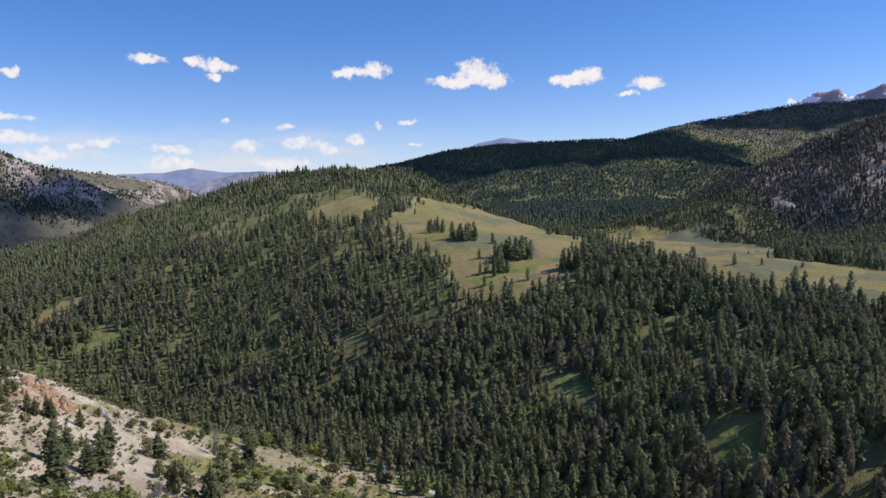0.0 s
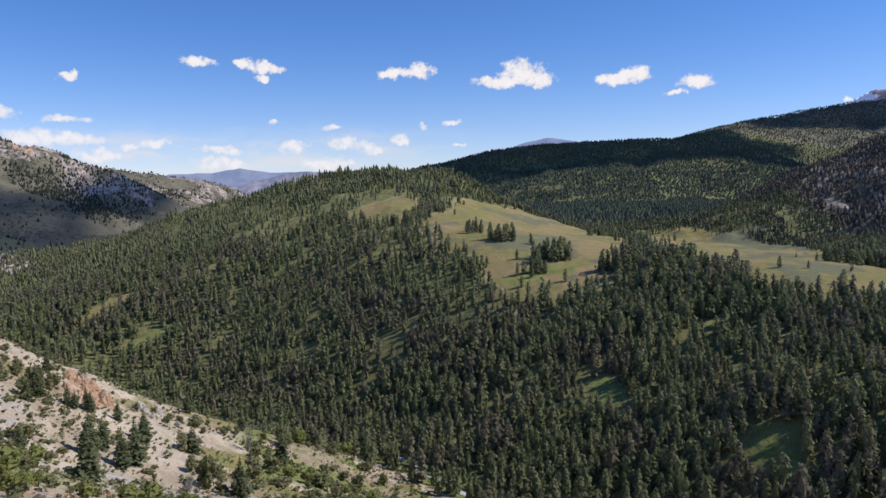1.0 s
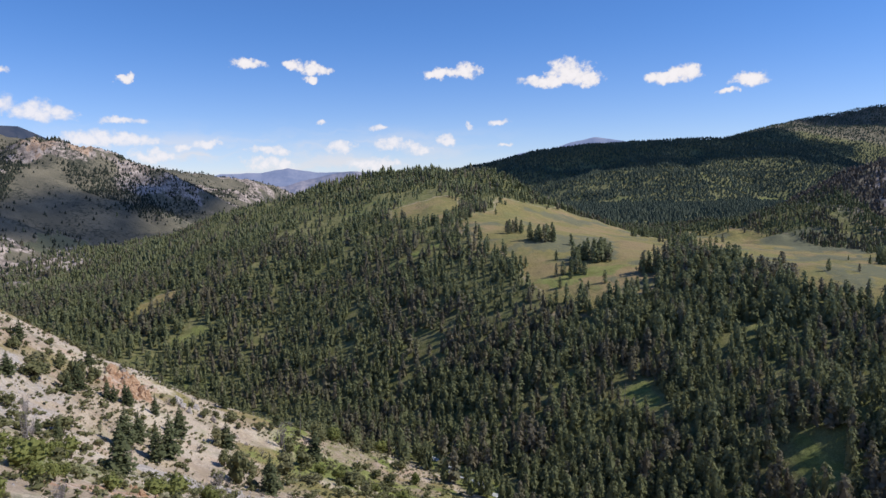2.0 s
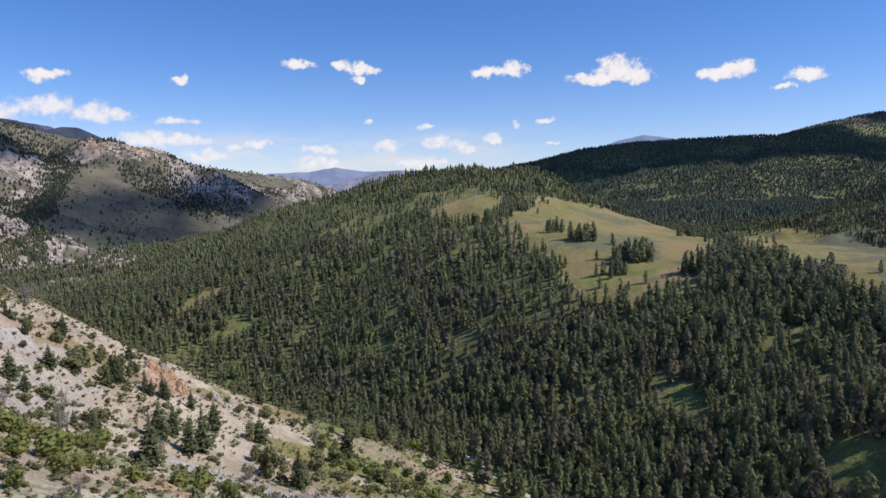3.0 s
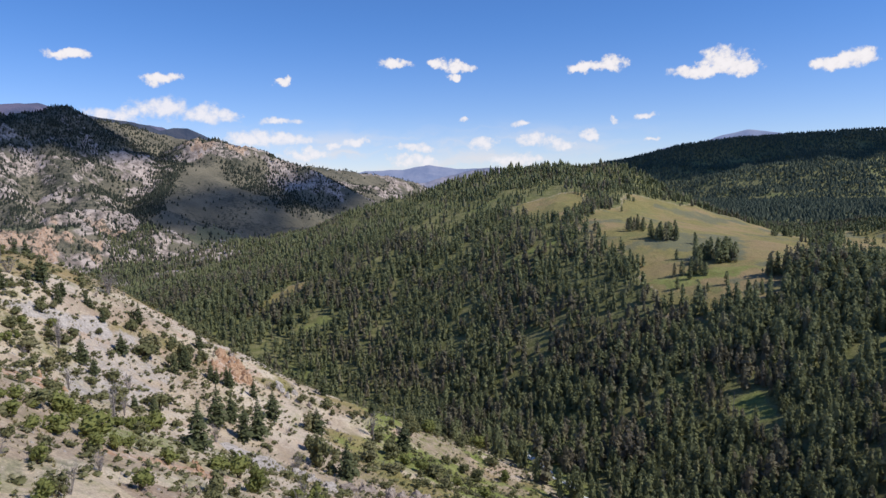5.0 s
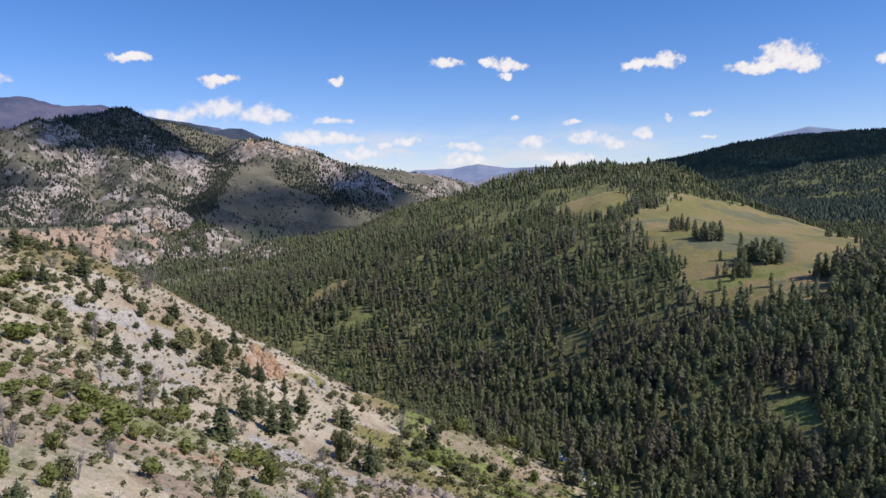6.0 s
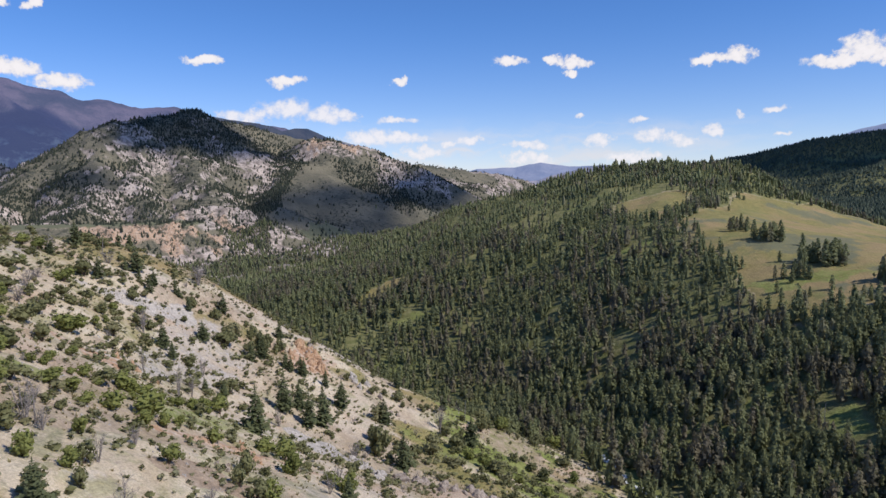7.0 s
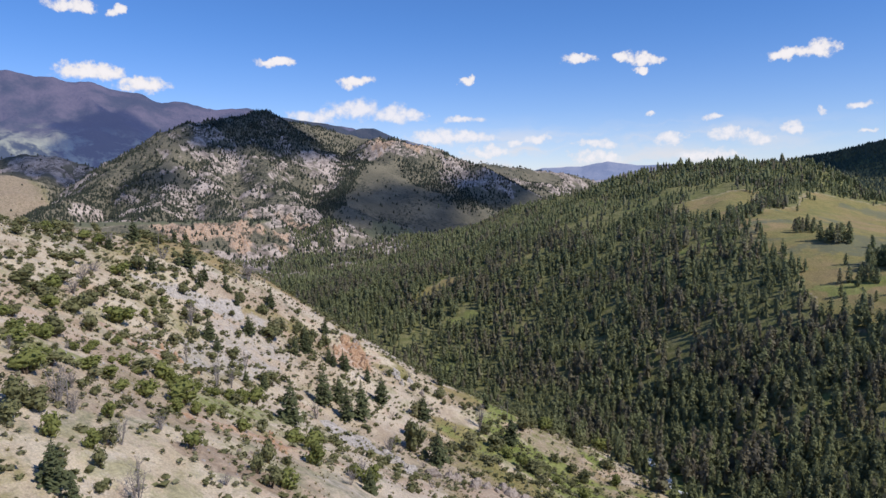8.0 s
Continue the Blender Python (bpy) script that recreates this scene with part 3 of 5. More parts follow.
def woods(x, y):
    """How densely conifers stand, 0 to 1."""
    r = np.hypot(x, y)
    hill = (1 - spur(x, y)) * smooth(1500, 1200, y) * smooth(-25, 15, x + 20 * fbm(x, y, 60, 3, 59) - np.interp(y, [300, 450, 600, 709, 822, 1036, 1200], [-330, -430, -510, -585, -640, -620, -570]))
    ragged = np.maximum(inside(x, y, HILL_MEADOW, 9), inside(x, y, SHELF_MEADOW))
    ragged = ragged * (1 - 0.45 * smooth(470, 430, y) * smooth(45, 20, x) * smooth(0.0, 0.3, fbm(x, y, 22, 3, 66)))
    hill = hill * (1 - along(CREEK, x, y, 3.2)) * (1 - np.maximum(oval(x, y, -28, 265, 5, 6, 0), oval(x, y, -18, 250, 5, 5, 0))) * (1 - ragged) * (1 - inside(x, y, BARE_BROW)) * (1 - glades(x, y))
    upper = smooth(380, 520, y + 0.25 * x)
    hill = hill * (1 - 0.62 * upper * smooth(0.25, -0.15, fbm(x + 0.5 * y, y, 30, 3, 61))) * (1 - (0.5 + 0.3 * upper) * smooth(0.42 - 0.06 * upper, 0.6 - 0.05 * upper, fbm(x - 0.3 * y, 0.3 * y, 13, 3, 64))) * (1 - 0.4 * (1 - upper) * smooth(-0.3, -0.6, fbm(x, y, 40, 3, 62)))
    hill = hill * (1 - 0.55 * inside(x, y, HILL_MEADOW, 34) * smooth(-0.35, 0.1, fbm(x, y, 26, 3, 60)))
    hill = np.maximum(hill, np.maximum(0.95 * along(BROW_TREES, x, y, 17), 0.62 * smooth(690, 740, y + 0.5 * x) * smooth(980, 940, y) * smooth(-230, -160, x) * smooth(12, -8, x)) * (1 - meadow(x, y)))
    hill = np.maximum(hill, 0.9 * smooth(975, 1030, y + 0.1 * x) * smooth(1400, 1300, y) * smooth(60, 140, x))
    hill = np.maximum(hill, 0.6 * along(GORGE, x, y, 55) * (1 - spur(x, y)))
    north = smooth(1150, 1350, y) * smooth(-700, -300, x) * smooth(-0.7, -0.1, fbm(x, y, 160, 4, 63) + 0.45 * smooth(2300, 2600, y) + 0.5) * (1 - spot(x, y, 714, 2215, 45, 60))
    clumps = 0.13 + 0.68 * smooth(-0.08, 0.25, fbm(x, y, 60, 4, 65)) * smooth(30, 70, land(x, y))
    clumps = clumps * (1 - 0.9 * grassy(x, y))
    bands = np.maximum(np.maximum(along(GULLY, x, y, 50), 0.9 * along(SHADY_STRIP, x, y, 70)), np.maximum(0.8 * along(FLANK, x, y, 85), 0.8 * along(CRAG_FOOT, x, y, 35)))
    bands = np.maximum(bands, np.maximum(0.95 * spot(x, y, -1225, 1180, 95, 140, 0.3), 0.6 * spot(x, y, -1180, 1400, 120, 150)))
    bands = np.maximum(bands, 0.3 * np.maximum(spot(x, y, -775, 722, 105, 38, 0.75), spot(x, y, -815, 845, 60, 26, 0.75)))
    bands = bands * (1 - 0.7 * spot(x, y, -955, 1375, 60, 40, 0.4))
    left = smooth(-600, -720, x + 0.1 * (y - 900)) * (1 - 0.75 * smooth(-1420, -1560, x)) * np.maximum(clumps, bands)
    east = smooth(250, 420, x - 0.22 * np.abs(y - 1050)) * smooth(1500, 1350, y)
    return np.clip(np.maximum(np.maximum(hill, north), np.maximum(left, east * (0.45 + 0.5 * smooth(-0.3, 0.3, fbm(x, y, 50, 3, 67))))), 0, 1)


def land_cover(x, y, steep):
    """Shares of dry grass, green, sage and forest floor; of rust rock, scree and mauve earth."""
    near = spur(x, y)
    dry = np.maximum(meadow(x, y), 0.9 * inside(x, y, BARE_BROW))
    strip = spot(x, y, -257, 468, 24, 7, 1.155, 0.3)
    dry = np.maximum(dry, 1.4 * strip)
    dry = np.maximum(dry, near * (0.45 + 0.25 * smooth(110, 170, y)) * smooth(-0.25, 0.3, fbm(x, y, 17, 4, 71)))
    green = np.maximum(np.maximum(0.62 * glades(x, y) * smooth(-0.5, 0.3, fbm(x, y, 30, 3, 73)), 0.22 * (1 - near) * inside(x, y, HILL_MEADOW, 34) * (1 - meadow(x, y))), 0.6 * meadow(x, y) * np.maximum(spot(x, y, 38, 395, 30, 9, 0.3), spot(x, y, 110, 440, 14, 40, 0.2)))
    green = np.maximum(green, 0.75 * spot(x, y, -50, 226, 46, 34, -0.6, 0.5) * smooth(-0.9, -0.1, fbm(x, y, 9, 4, 79)) + 0.45 * near * spot(x, y, -60, 92, 22, 5, 2.2))
    green = np.maximum(green, 0.55 * along(GREEN_BAND, x, y, 6))
    dry = np.maximum(dry, 0.34 * spot(x, y, -33, 66, 18, 12, 1.2, 0.6))
    green = np.maximum(np.maximum(green, 0.6 * along(CREEK, x, y, 9)), 0.6 * spot(x, y, -210, 430, 13, 6, 0.9, 0.3))
    green = green * (1 - strip)
    sage = np.maximum(0.8 * spot(x, y, 328, 830, 45, 120, 0.1), 0.62 * meadow(x, y) * smooth(0.05, 0.4, fbm(x, y, 24, 4, 77)))
    sage = np.maximum(sage, 0.45 * near * smooth(0.0, 0.5, fbm(x, y, 9, 4, 78)))
    soil = near * spot(x, y, -110, 92, 50, 15, 2.56, 0.5)
    sage = np.maximum(sage, 0.25 * soil)
    floor = (1 - near) * (1 - dry)
    even = grassy(x, y)
    high = smooth(650, 800, np.hypot(x, y)) * smooth(-470, -600, x + 0.04 * (y - 900))
    high = np.maximum(high, 0.9 * smooth(3020, 3200, y + 0.1 * (x - 1000)) * smooth(200, 700, x))
    east = smooth(300, 430, x - 0.22 * np.abs(y - 1050)) * smooth(1500, 1350, y)
    high = np.maximum(high, 0.8 * east)
    west = smooth(-560, -680, x)
    saddle = spot(x, y, -1200, 1420, 120, 150)
    terrace = np.maximum(along(TERRACE, x, y, 56), spot(x, y, -710, 1020, 22, 75, 0.1)) * west
    red_hill = spot(x, y, -1560, 760, 280, 120, -0.35) * west
    sage = np.maximum(sage, 0.8 * west * terrace)
    green = np.maximum(np.maximum(green, 0.12 * saddle), 0.75 * spot(x, y, 714, 2215, 50, 60))
    high = high * (1 - 0.85 * np.maximum(terrace, np.maximum(0.4 * saddle, red_hill)) * west)
    sage = np.maximum(sage, 0.42 * smooth(1150, 1350, y) * smooth(-600, -400, x))
    floor = floor * (1 - high)
    rust = np.maximum(spot(x, y, -109, 192, 13, 6, 1.9), 0.9 * np.maximum(spot(x, y, -775, 722, 105, 38, 0.75, 0.6), spot(x, y, -815, 845, 60, 26, 0.75, 0.6)) * smooth(-0.5, 0.2, fbm(x, y, 24, 3, 86)))
    rust = np.maximum(rust, 0.8 * spot(x, y, -970, 1390, 65, 50, 0.4, 0.6) * smooth(-0.4, 0.2, fbm(x, y, 20, 3, 88)))
    rust = np.maximum(rust, 0.75 * near * spot(x, y, -91, 101, 7, 4.5, 0.6) + 0.7 * near * spot(x, y, -50, 98, 14, 3, 1.2))
    scree = np.maximum(0.55 * spot(x, y, -98, 130, 30, 9, 1.97, 0.6), 0.7 * spot(x, y, -126, 146, 17, 4, 1.3, 0.6))
    scree = np.maximum(scree, 1.15 * spot(x, y, -67, 142, 10, 6, 0.0, 0.3))
    scree = np.maximum(scree, 0.5 * near * smooth(0.1, 0.45, fbm(x, y, 22, 4, 81)) * smooth(90, 130, y) * smooth(-50, -70, x))
    outcrop = smooth(0.02, 0.3, ridged(x, y, 38, 4, 83) - 0.6 + 0.35 * fbm(x, y, 130, 3, 84)) + 0.7 * smooth(0.7, 1.1, steep)
    scree = np.maximum(scree, high * np.clip(outcrop, 0, 1) * (1 - np.maximum(even, saddle)))
    scree = scree - 0.8 * high * np.maximum(even, saddle) * west
    scree = scree - 0.5 * spot(x, y, -1225, 1180, 95, 140, 0.3)
    scree = np.maximum(scree, spot(x, y, -832, 885, 62, 26, 0.75, 0.4))
    scree = np.maximum(scree, 0.9 * spot(x, y, -955, 1375, 60, 40, 0.4, 0.5))
    scree = scree - 0.35 * east - 0.6 * smooth(2900, 3100, y) * smooth(200, 700, x)
    mauve = np.maximum(0.55 * near * smooth(0.2, 0.6, fbm(x, y, 24, 4, 85)), np.maximum(0.34 * soil, 0.9 * spot(x, y, -35, 77, 8, 5, 0.8)))
    mauve = np.maximum(mauve, 0.5 * near * smooth(100, 140, y) * smooth(-0.5, 0.2, fbm(x, y, 24, 4, 89)) * np.clip(1 - 1.6 * green, 0, 1))
    mauve = np.maximum(mauve * (1 - high), 0.6 * red_hill)
    return np.stack([dry, green, sage, floor], -1), np.stack([rust, scree, mauve, high], -1)


# ---- the ground: one sheet out to the far ridges, finer where the valley is ----
def mesh_from(name, verts, faces, mat, smooth_faces=True, attributes=()):
    """One mesh out of arrays of corners and of faces with equal numbers of corners."""
    me = bpy.data.meshes.new(name)
    n, k = faces.shape
    me.vertices.add(len(verts)), me.loops.add(n * k), me.polygons.add(n)
    me.vertices.foreach_set("co", np.ascontiguousarray(verts, np.float32).ravel())
    me.loops.foreach_set("vertex_index", np.ascontiguousarray(faces, np.int32).ravel())
    me.polygons.foreach_set("loop_start", np.arange(0, n * k, k, dtype=np.int32))
    me.polygons.foreach_set("use_smooth", np.full(n, smooth_faces))
    for key, kind, values in attributes:
        at = me.attributes.new(key, kind, "POINT")
        at.data.foreach_set("color" if kind == "FLOAT_COLOR" else "value", np.ascontiguousarray(values, np.float32).ravel())
    me.update(calc_edges=True)
    me.materials.append(mat)
    return me


def near_relief(x, y):
    """Small humps and rills of the near slope."""
    near = spur(x, y) * smooth(500, 300, np.hypot(x - 20, y))
    return near * (0.3 * fbm(x, y, 4.5, 3, 91) + 1.3 * (ridged(x, y, 16, 3, 93) - 0.6))


def ground_sheet():
    angle = np.radians(np.concatenate([np.arange(-72, 40, 0.23), np.arange(40, 288, 4.0)]))
    radius = np.concatenate([np.linspace(0.01, 60, 24)[:-1], 60 * np.exp(np.arange(0, math.log(420 / 60), 0.0072)), 420 * np.exp(np.arange(0, math.log(900 / 420), 0.0125)), 900 * np.exp(np.arange(0, math.log(1900 / 900), 0.0062)), 1900 * np.exp(np.arange(0, math.log(2.21), 0.016))])
    rr, aa = np.meshgrid(radius, angle, indexing="ij")
    x, y = 20 + rr * np.sin(aa), rr * np.cos(aa)
    z = land(x, y)
    z = z + near_relief(x, y)
    steep = np.hypot(np.gradient(z, axis=0) / np.gradient(rr, axis=0), np.gradient(z, axis=1) / np.maximum(rr * np.gradient(aa, axis=1), 0.01))
    cover, stone = land_cover(x, y, steep)
    rough = stone[..., 0] + 0.7 * stone[..., 1] * smooth(150, 700, rr)
    z = z + rough * (1 + 9 * smooth(500, 1000, rr)) * (1.6 * ridged(x, y, 6 + 0 * x, 3, 95) - 0.8 + 0.0 * x) * smooth(60, 120, rr)
    nr, na = rr.shape
    idx = np.arange(nr * na).reshape(nr, na)
    nxt = np.roll(idx, -1, 1)
    faces = np.stack([idx[:-1], nxt[:-1], nxt[1:], idx[1:]], -1).reshape(-1, 4)[:, ::-1]
    verts = np.stack([x, y, z], -1).reshape(-1, 3)
    me = mesh_from("ground", verts, faces, GROUND, True, [("cover", "FLOAT_COLOR", cover), ("stone", "FLOAT_COLOR", stone)])
    return tagged(new("ground", me), "dry mountain valley land with grass, bare earth and rock", "ground", kind="structure")


ground_sheet()


# ---- conifers ----
def scatter(x0, x1, y0, y1, step, density, seed):
    """Jittered places on the plan, kept by chance after the density there."""
    r = np.random.RandomState(seed)
    gx, gy = np.meshgrid(np.arange(x0, x1, step), np.arange(y0, y1, step))
    x, y = (gx + r.uniform(-0.48, 0.48, gx.shape) * step).ravel(), (gy + r.uniform(-0.48, 0.48, gx.shape) * step).ravel()
    bearing = np.degrees(np.arctan2(x - 20, y))
    keep = (bearing > -74) & (bearing < 42)
    x, y = x[keep], y[keep]
    keep = r.rand(len(x)) < density(x, y)
    return x[keep], y[keep]


def grove(name, label, x, y, height, width, templates, mat, seed):
    """Many trees as one mesh: each a turned and scaled copy of a template."""
    r = np.random.RandomState(seed)
    verts, faces, tint, base = [], [], [], 0
    z = land(x, y) + near_relief(x, y)
    which = r.randint(len(templates), size=len(x))
    for k, (tv, tf) in enumerate(templates):
        i = np.where(which == k)[0]
        if not len(i):
            continue
        a = r.rand(len(i)) * 6.283
        c, s = np.cos(a)[:, None], np.sin(a)[:, None]
        lean = r.normal(0, 0.02, (len(i), 2))
        px, py, pz = tv[None, :, 0], tv[None, :, 1], tv[None, :, 2]
        h, w = height[i][:, None], width[i][:, None]
        vx = x[i][:, None] + (px * c - py * s) * w + lean[:, :1] * pz * h
        vy = y[i][:, None] + (px * s + py * c) * w + lean[:, 1:] * pz * h
        vz = z[i][:, None] + pz * h
        verts.append(np.stack([vx, vy, vz], -1).reshape(-1, 3))
        faces.append((tf[None] + (np.arange(len(i)) * len(tv))[:, None, None]).reshape(-1, 3) + base)
        tint.append(np.repeat(r.rand(len(i)), len(tv)))
        base += len(i) * len(tv)
    me = mesh_from(name, np.concatenate(verts), np.concatenate(faces), mat, False, [("tint", "FLOAT", np.concatenate(tint))])
    return tagged(new(name, me), label, "forest", kind="stuff")


def joined(crown, trunk):
    (cv, cf), (tv, tf) = crown, trunk
    return np.concatenate([cv, tv]), np.concatenate([cf, tf + len(cv)])


def speck(seed, closed=False):
    """A far conifer, one metre high: a ragged cone of few faces."""
    r = np.random.RandomState(seed)
    ring = [(0.24 * math.cos(a) * r.uniform(0.6, 1.2), 0.24 * math.sin(a) * r.uniform(0.6, 1.2), r.uniform(-0.1, 0.15)) for a in np.arange(5) * 1.2566]
    v = [(0, 0, 1.0)] + ring + [(0, 0, -0.1)]
    f = [(0, 1 + k, 1 + (k + 1) % 5) for k in range(5)]
    if closed:
        f += [(6, 1 + (k + 1) % 5, 1 + k) for k in range(5)]
    return np.array(v), np.array(f)


def bullet(seed):
    """A conifer some way off: a rounded, ragged spire of sixteen faces."""
    r = np.random.RandomState(seed)
    v = [(r.uniform(-0.03, 0.03), r.uniform(-0.03, 0.03), 1.0)]
    for level, rad in ((0.68, 0.13), (0.08, 0.21)):
        t = r.rand() * 6.283
        v += [(rad * math.cos(t + k * 1.5708) * r.uniform(0.65, 1.25), rad * math.sin(t + k * 1.5708) * r.uniform(0.65, 1.25), level + r.uniform(-0.12, 0.12)) for k in range(4)]
    f = []
    for k in range(4):
        n = (k + 1) % 4
        f += [(0, 1 + k, 1 + n), (1 + k, 5 + k, 5 + n), (1 + k, 5 + n, 1 + n)]
    return np.array(v), np.array(f)


def tufted(seed, tufts, slim, size, point=0.6, foot=0.08):
    """Corners and triangles of a conifer one metre high, its crown of many small tufts of needles."""
    r = np.random.RandomState(seed)
    v, f = [], []
    bend = r.uniform(-0.03, 0.03, 2)
    lump = r.uniform(0.7, 1.25, 9)
    for k in range(tufts):
        u = ((k + r.rand()) / tufts) ** 0.85
        a = r.rand() * 6.283
        reach = slim * (1 - u) ** point * min(1, 0.6 + 2 * u) * lump[int(u * 8.99)] + 0.012
        d = reach * math.sqrt(r.uniform(0.35, 1.0))
        p = np.array((d * math.cos(a) + bend[0] * u, d * math.sin(a) + bend[1] * u, foot + (0.96 - foot) * u))
        s = size * (1.15 - 0.5 * u) * r.uniform(0.75, 1.3)
        out = np.array((math.cos(a), math.sin(a), r.uniform(0.1, 0.9)))
        side = np.array((-math.sin(a), math.cos(a), 0.0))
        down = np.cross(out, side)
        for j in range(3):
            g = r.rand() * 6.283
            tip = math.cos(g) * side + math.sin(g) * down
            across = math.cos(g + 1.57) * side + math.sin(g + 1.57) * down
            m = p + s * r.normal(0, 0.35, 3)
            b = len(v)
            v += [m + s * (0.9 * tip + r.uniform(-0.35, 0.35) * out), m + s * (0.55 * across - 0.5 * tip + r.uniform(-0.4, 0.2) * out), m + s * (-0.55 * across - 0.4 * tip + r.uniform(-0.4, 0.2) * out)]
            f.append((b, b + 1, b + 2))
    b = len(v)
    v += [np.array(q) for q in ((0.018 + bend[0], bend[1], 0.86), (-0.01 + bend[0], 0.015 + bend[1], 0.86), (-0.01 + bend[0], -0.015 + bend[1], 0.86), (bend[0], bend[1], 1.0))]
    f += [(b, b + 1, b + 3), (b + 1, b + 2, b + 3), (b + 2, b, b + 3)]
    tv = [(0.013 * math.cos(a) * w, 0.013 * math.sin(a) * w, z) for z, w in ((-0.06, 1.3), (0.8, 0.3)) for a in np.arange(3) * 2.0944]
    tf = [q for j in range(3) for q in ((j, (j + 1) % 3, 3 + (j + 1) % 3), (j, 3 + (j + 1) % 3, 3 + j))]
    return (np.array(v), np.array(f)), (np.array(tv), np.array(tf))


SPECK = [speck(500 + k) for k in range(6)]
SMALL_TREES = [bullet(520 + k) for k in range(9)]


def cored(tree, seed, size):
    """A tree's boughs round a closed core."""
    (v, f), (cv, cf) = joined(*tree), bullet(seed)
    return np.concatenate([v, cv * (size, size, 0.9)]), np.concatenate([f, cf + len(v)])


MID = [cored(tufted(100 + k, 46, 0.175 + 0.02 * (k % 4), 0.07, 0.45 + 0.08 * (k % 3)), 140 + k, 0.7) for k in range(10)]
FAR = [cored(tufted(200 + k, 18, 0.175 + 0.02 * (k % 4), 0.1, 0.45 + 0.08 * (k % 3)), 240 + k, 0.75) for k in range(10)]



def near_side(x, y):
    """The stretch along the creek whose trees are built one by one."""
    return (x > -40) & (x < 60) & (y < 224)


def hillside_woods():
    near = lambda x, y: woods(x, y) * (x < 420) * (np.hypot(x - 20, y) < 350)
    far = lambda x, y: woods(x, y) * (x < 420) * (np.hypot(x - 20, y) >= 350)
    xa, ya = scatter(-400, 420, 100, 360, 3.25, near, 1)
    xb, yb = scatter(-760, 430, 100, 1250, 4.3, far, 15)
    x, y = np.concatenate([xa, xb]), np.concatenate([ya, yb])
    r = np.random.RandomState(2)
    h = 8.3 + 2.3 * fbm(x, y, 60, 2, 97) + r.normal(0, 1.8, len(x)) - 1.8 * smooth(400, 750, y)
    h = np.clip(h, 3.5, 15)
    w = h * r.uniform(0.85, 1.25, len(x))
    d = np.hypot(x - 20, y)
    keep = (y < 905) | (x > 70) | (r.rand(len(x)) < 0.25)
    x, y, h, w, d = x[keep], y[keep], h[keep], w[keep], d[keep]
    single = near_side(x, y)
    back = (d >= 640) | (y > 840)
    a, b = (d < 350) & ~single, (d >= 350) & ~back
    grove("conifer_forest", "dense dark green conifer forest on the hillside", x[a], y[a], h[a], w[a], MID, NEEDLES, 3)
    grove("conifer_forest", "dark green conifers on the upper slope", x[b], y[b], h[b], w[b], FAR, NEEDLES, 4)
    grove("conifer_forest", "dark green conifers along the hill's brow", x[back], y[back], h[back], w[back], SMALL_TREES, NEEDLES, 16)
    return x[single], y[single], h[single]


def mountain_woods():
    x, y = scatter(-2300, -480, 480, 3100, 4.9, lambda x, y: woods(x, y) * (x < np.interp(y, [300, 600, 822, 1036, 1300, 3000], [-380, -520, -640, -630, -520, -480])) * (1 - 0.75 * smooth(1500, 2300, np.hypot(x, y))), 5)
    keep = (y > 700) | (x < -560)
    x, y = x[keep], y[keep]
    r = np.random.RandomState(6)
    h = r.uniform(2.8, 7.5, len(x))
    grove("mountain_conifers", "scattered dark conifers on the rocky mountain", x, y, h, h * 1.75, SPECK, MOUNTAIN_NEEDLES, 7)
    x, y = scatter(-560, 2300, 1300, 3680, 9.0, lambda x, y: np.where(y < 3050, woods(x, y), 0.75) * (y > 1300) * smooth(2050, 2250, y + 0.0 * x + 900 * (x < 900)), 8)
    h = np.random.RandomState(9).uniform(6, 11, len(x)) * (1 - 0.25 * smooth(2950, 3100, y + 0.15 * (x - 600)))
    grove("ridge_forest", "dark conifer forest covering the distant ridge", x, y, h, h * 2.2, SPECK, HAZY_NEEDLES, 10)
    x, y = scatter(300, 1100, 450, 1400, 6.8, lambda x, y: woods(x, y) * (x >= 420), 12)
    h = np.random.RandomState(13).uniform(7, 12, len(x))
    grove("east_forest", "dark brownish conifers on the steep hill flank", x, y, h, h * 1.2, SMALL_TREES, BROWN_NEEDLES, 14)


creek_trees = hillside_woods()
mountain_woods()


# ---- mountains beyond the valley ----
def far_range(name, label, line, width, mat, rough, seed, foot=-60, jag=0.0):
    """A far mountain wall along a crest line, falling towards the valley."""
    pts = np.array(line, float)
    s = np.linspace(0, len(pts) - 1, 170)
    k = np.arange(len(pts))
    cx, cy, ch = (np.interp(s, k, pts[:, i]) for i in range(3))
    ch = ch + rough * (0.16 * fbm(cx, cy, 160, 4, seed) + jag * (ridged(cx, cy, 90, 4, seed + 5) - 0.6))
    d = np.concatenate([[-260, -120, -50], np.linspace(0, width, 50)])
    r = np.hypot(cx, cy)[:, None]
    x = cx[:, None] * (1 - d[None] / r)
    y = cy[:, None] * (1 - d[None] / r)
    u = np.abs(d)[None] / width
    z = foot + (ch[:, None] - foot) * (1 - u) ** 1.25 + rough * (ridged(x, y, width * 0.45, 5, seed + 2) - 0.62) * smooth(0, 0.25, u) * 1.5
    n, m = x.shape
    i = np.arange(n * m).reshape(n, m)
    faces = np.stack([i[:-1, :-1], i[1:, :-1], i[1:, 1:], i[:-1, 1:]], -1).reshape(-1, 4)
    me = mesh_from(name, np.stack([x, y, z], -1).reshape(-1, 3), faces, mat)
    return tagged(new(name, me), label, "mountain", kind="structure")


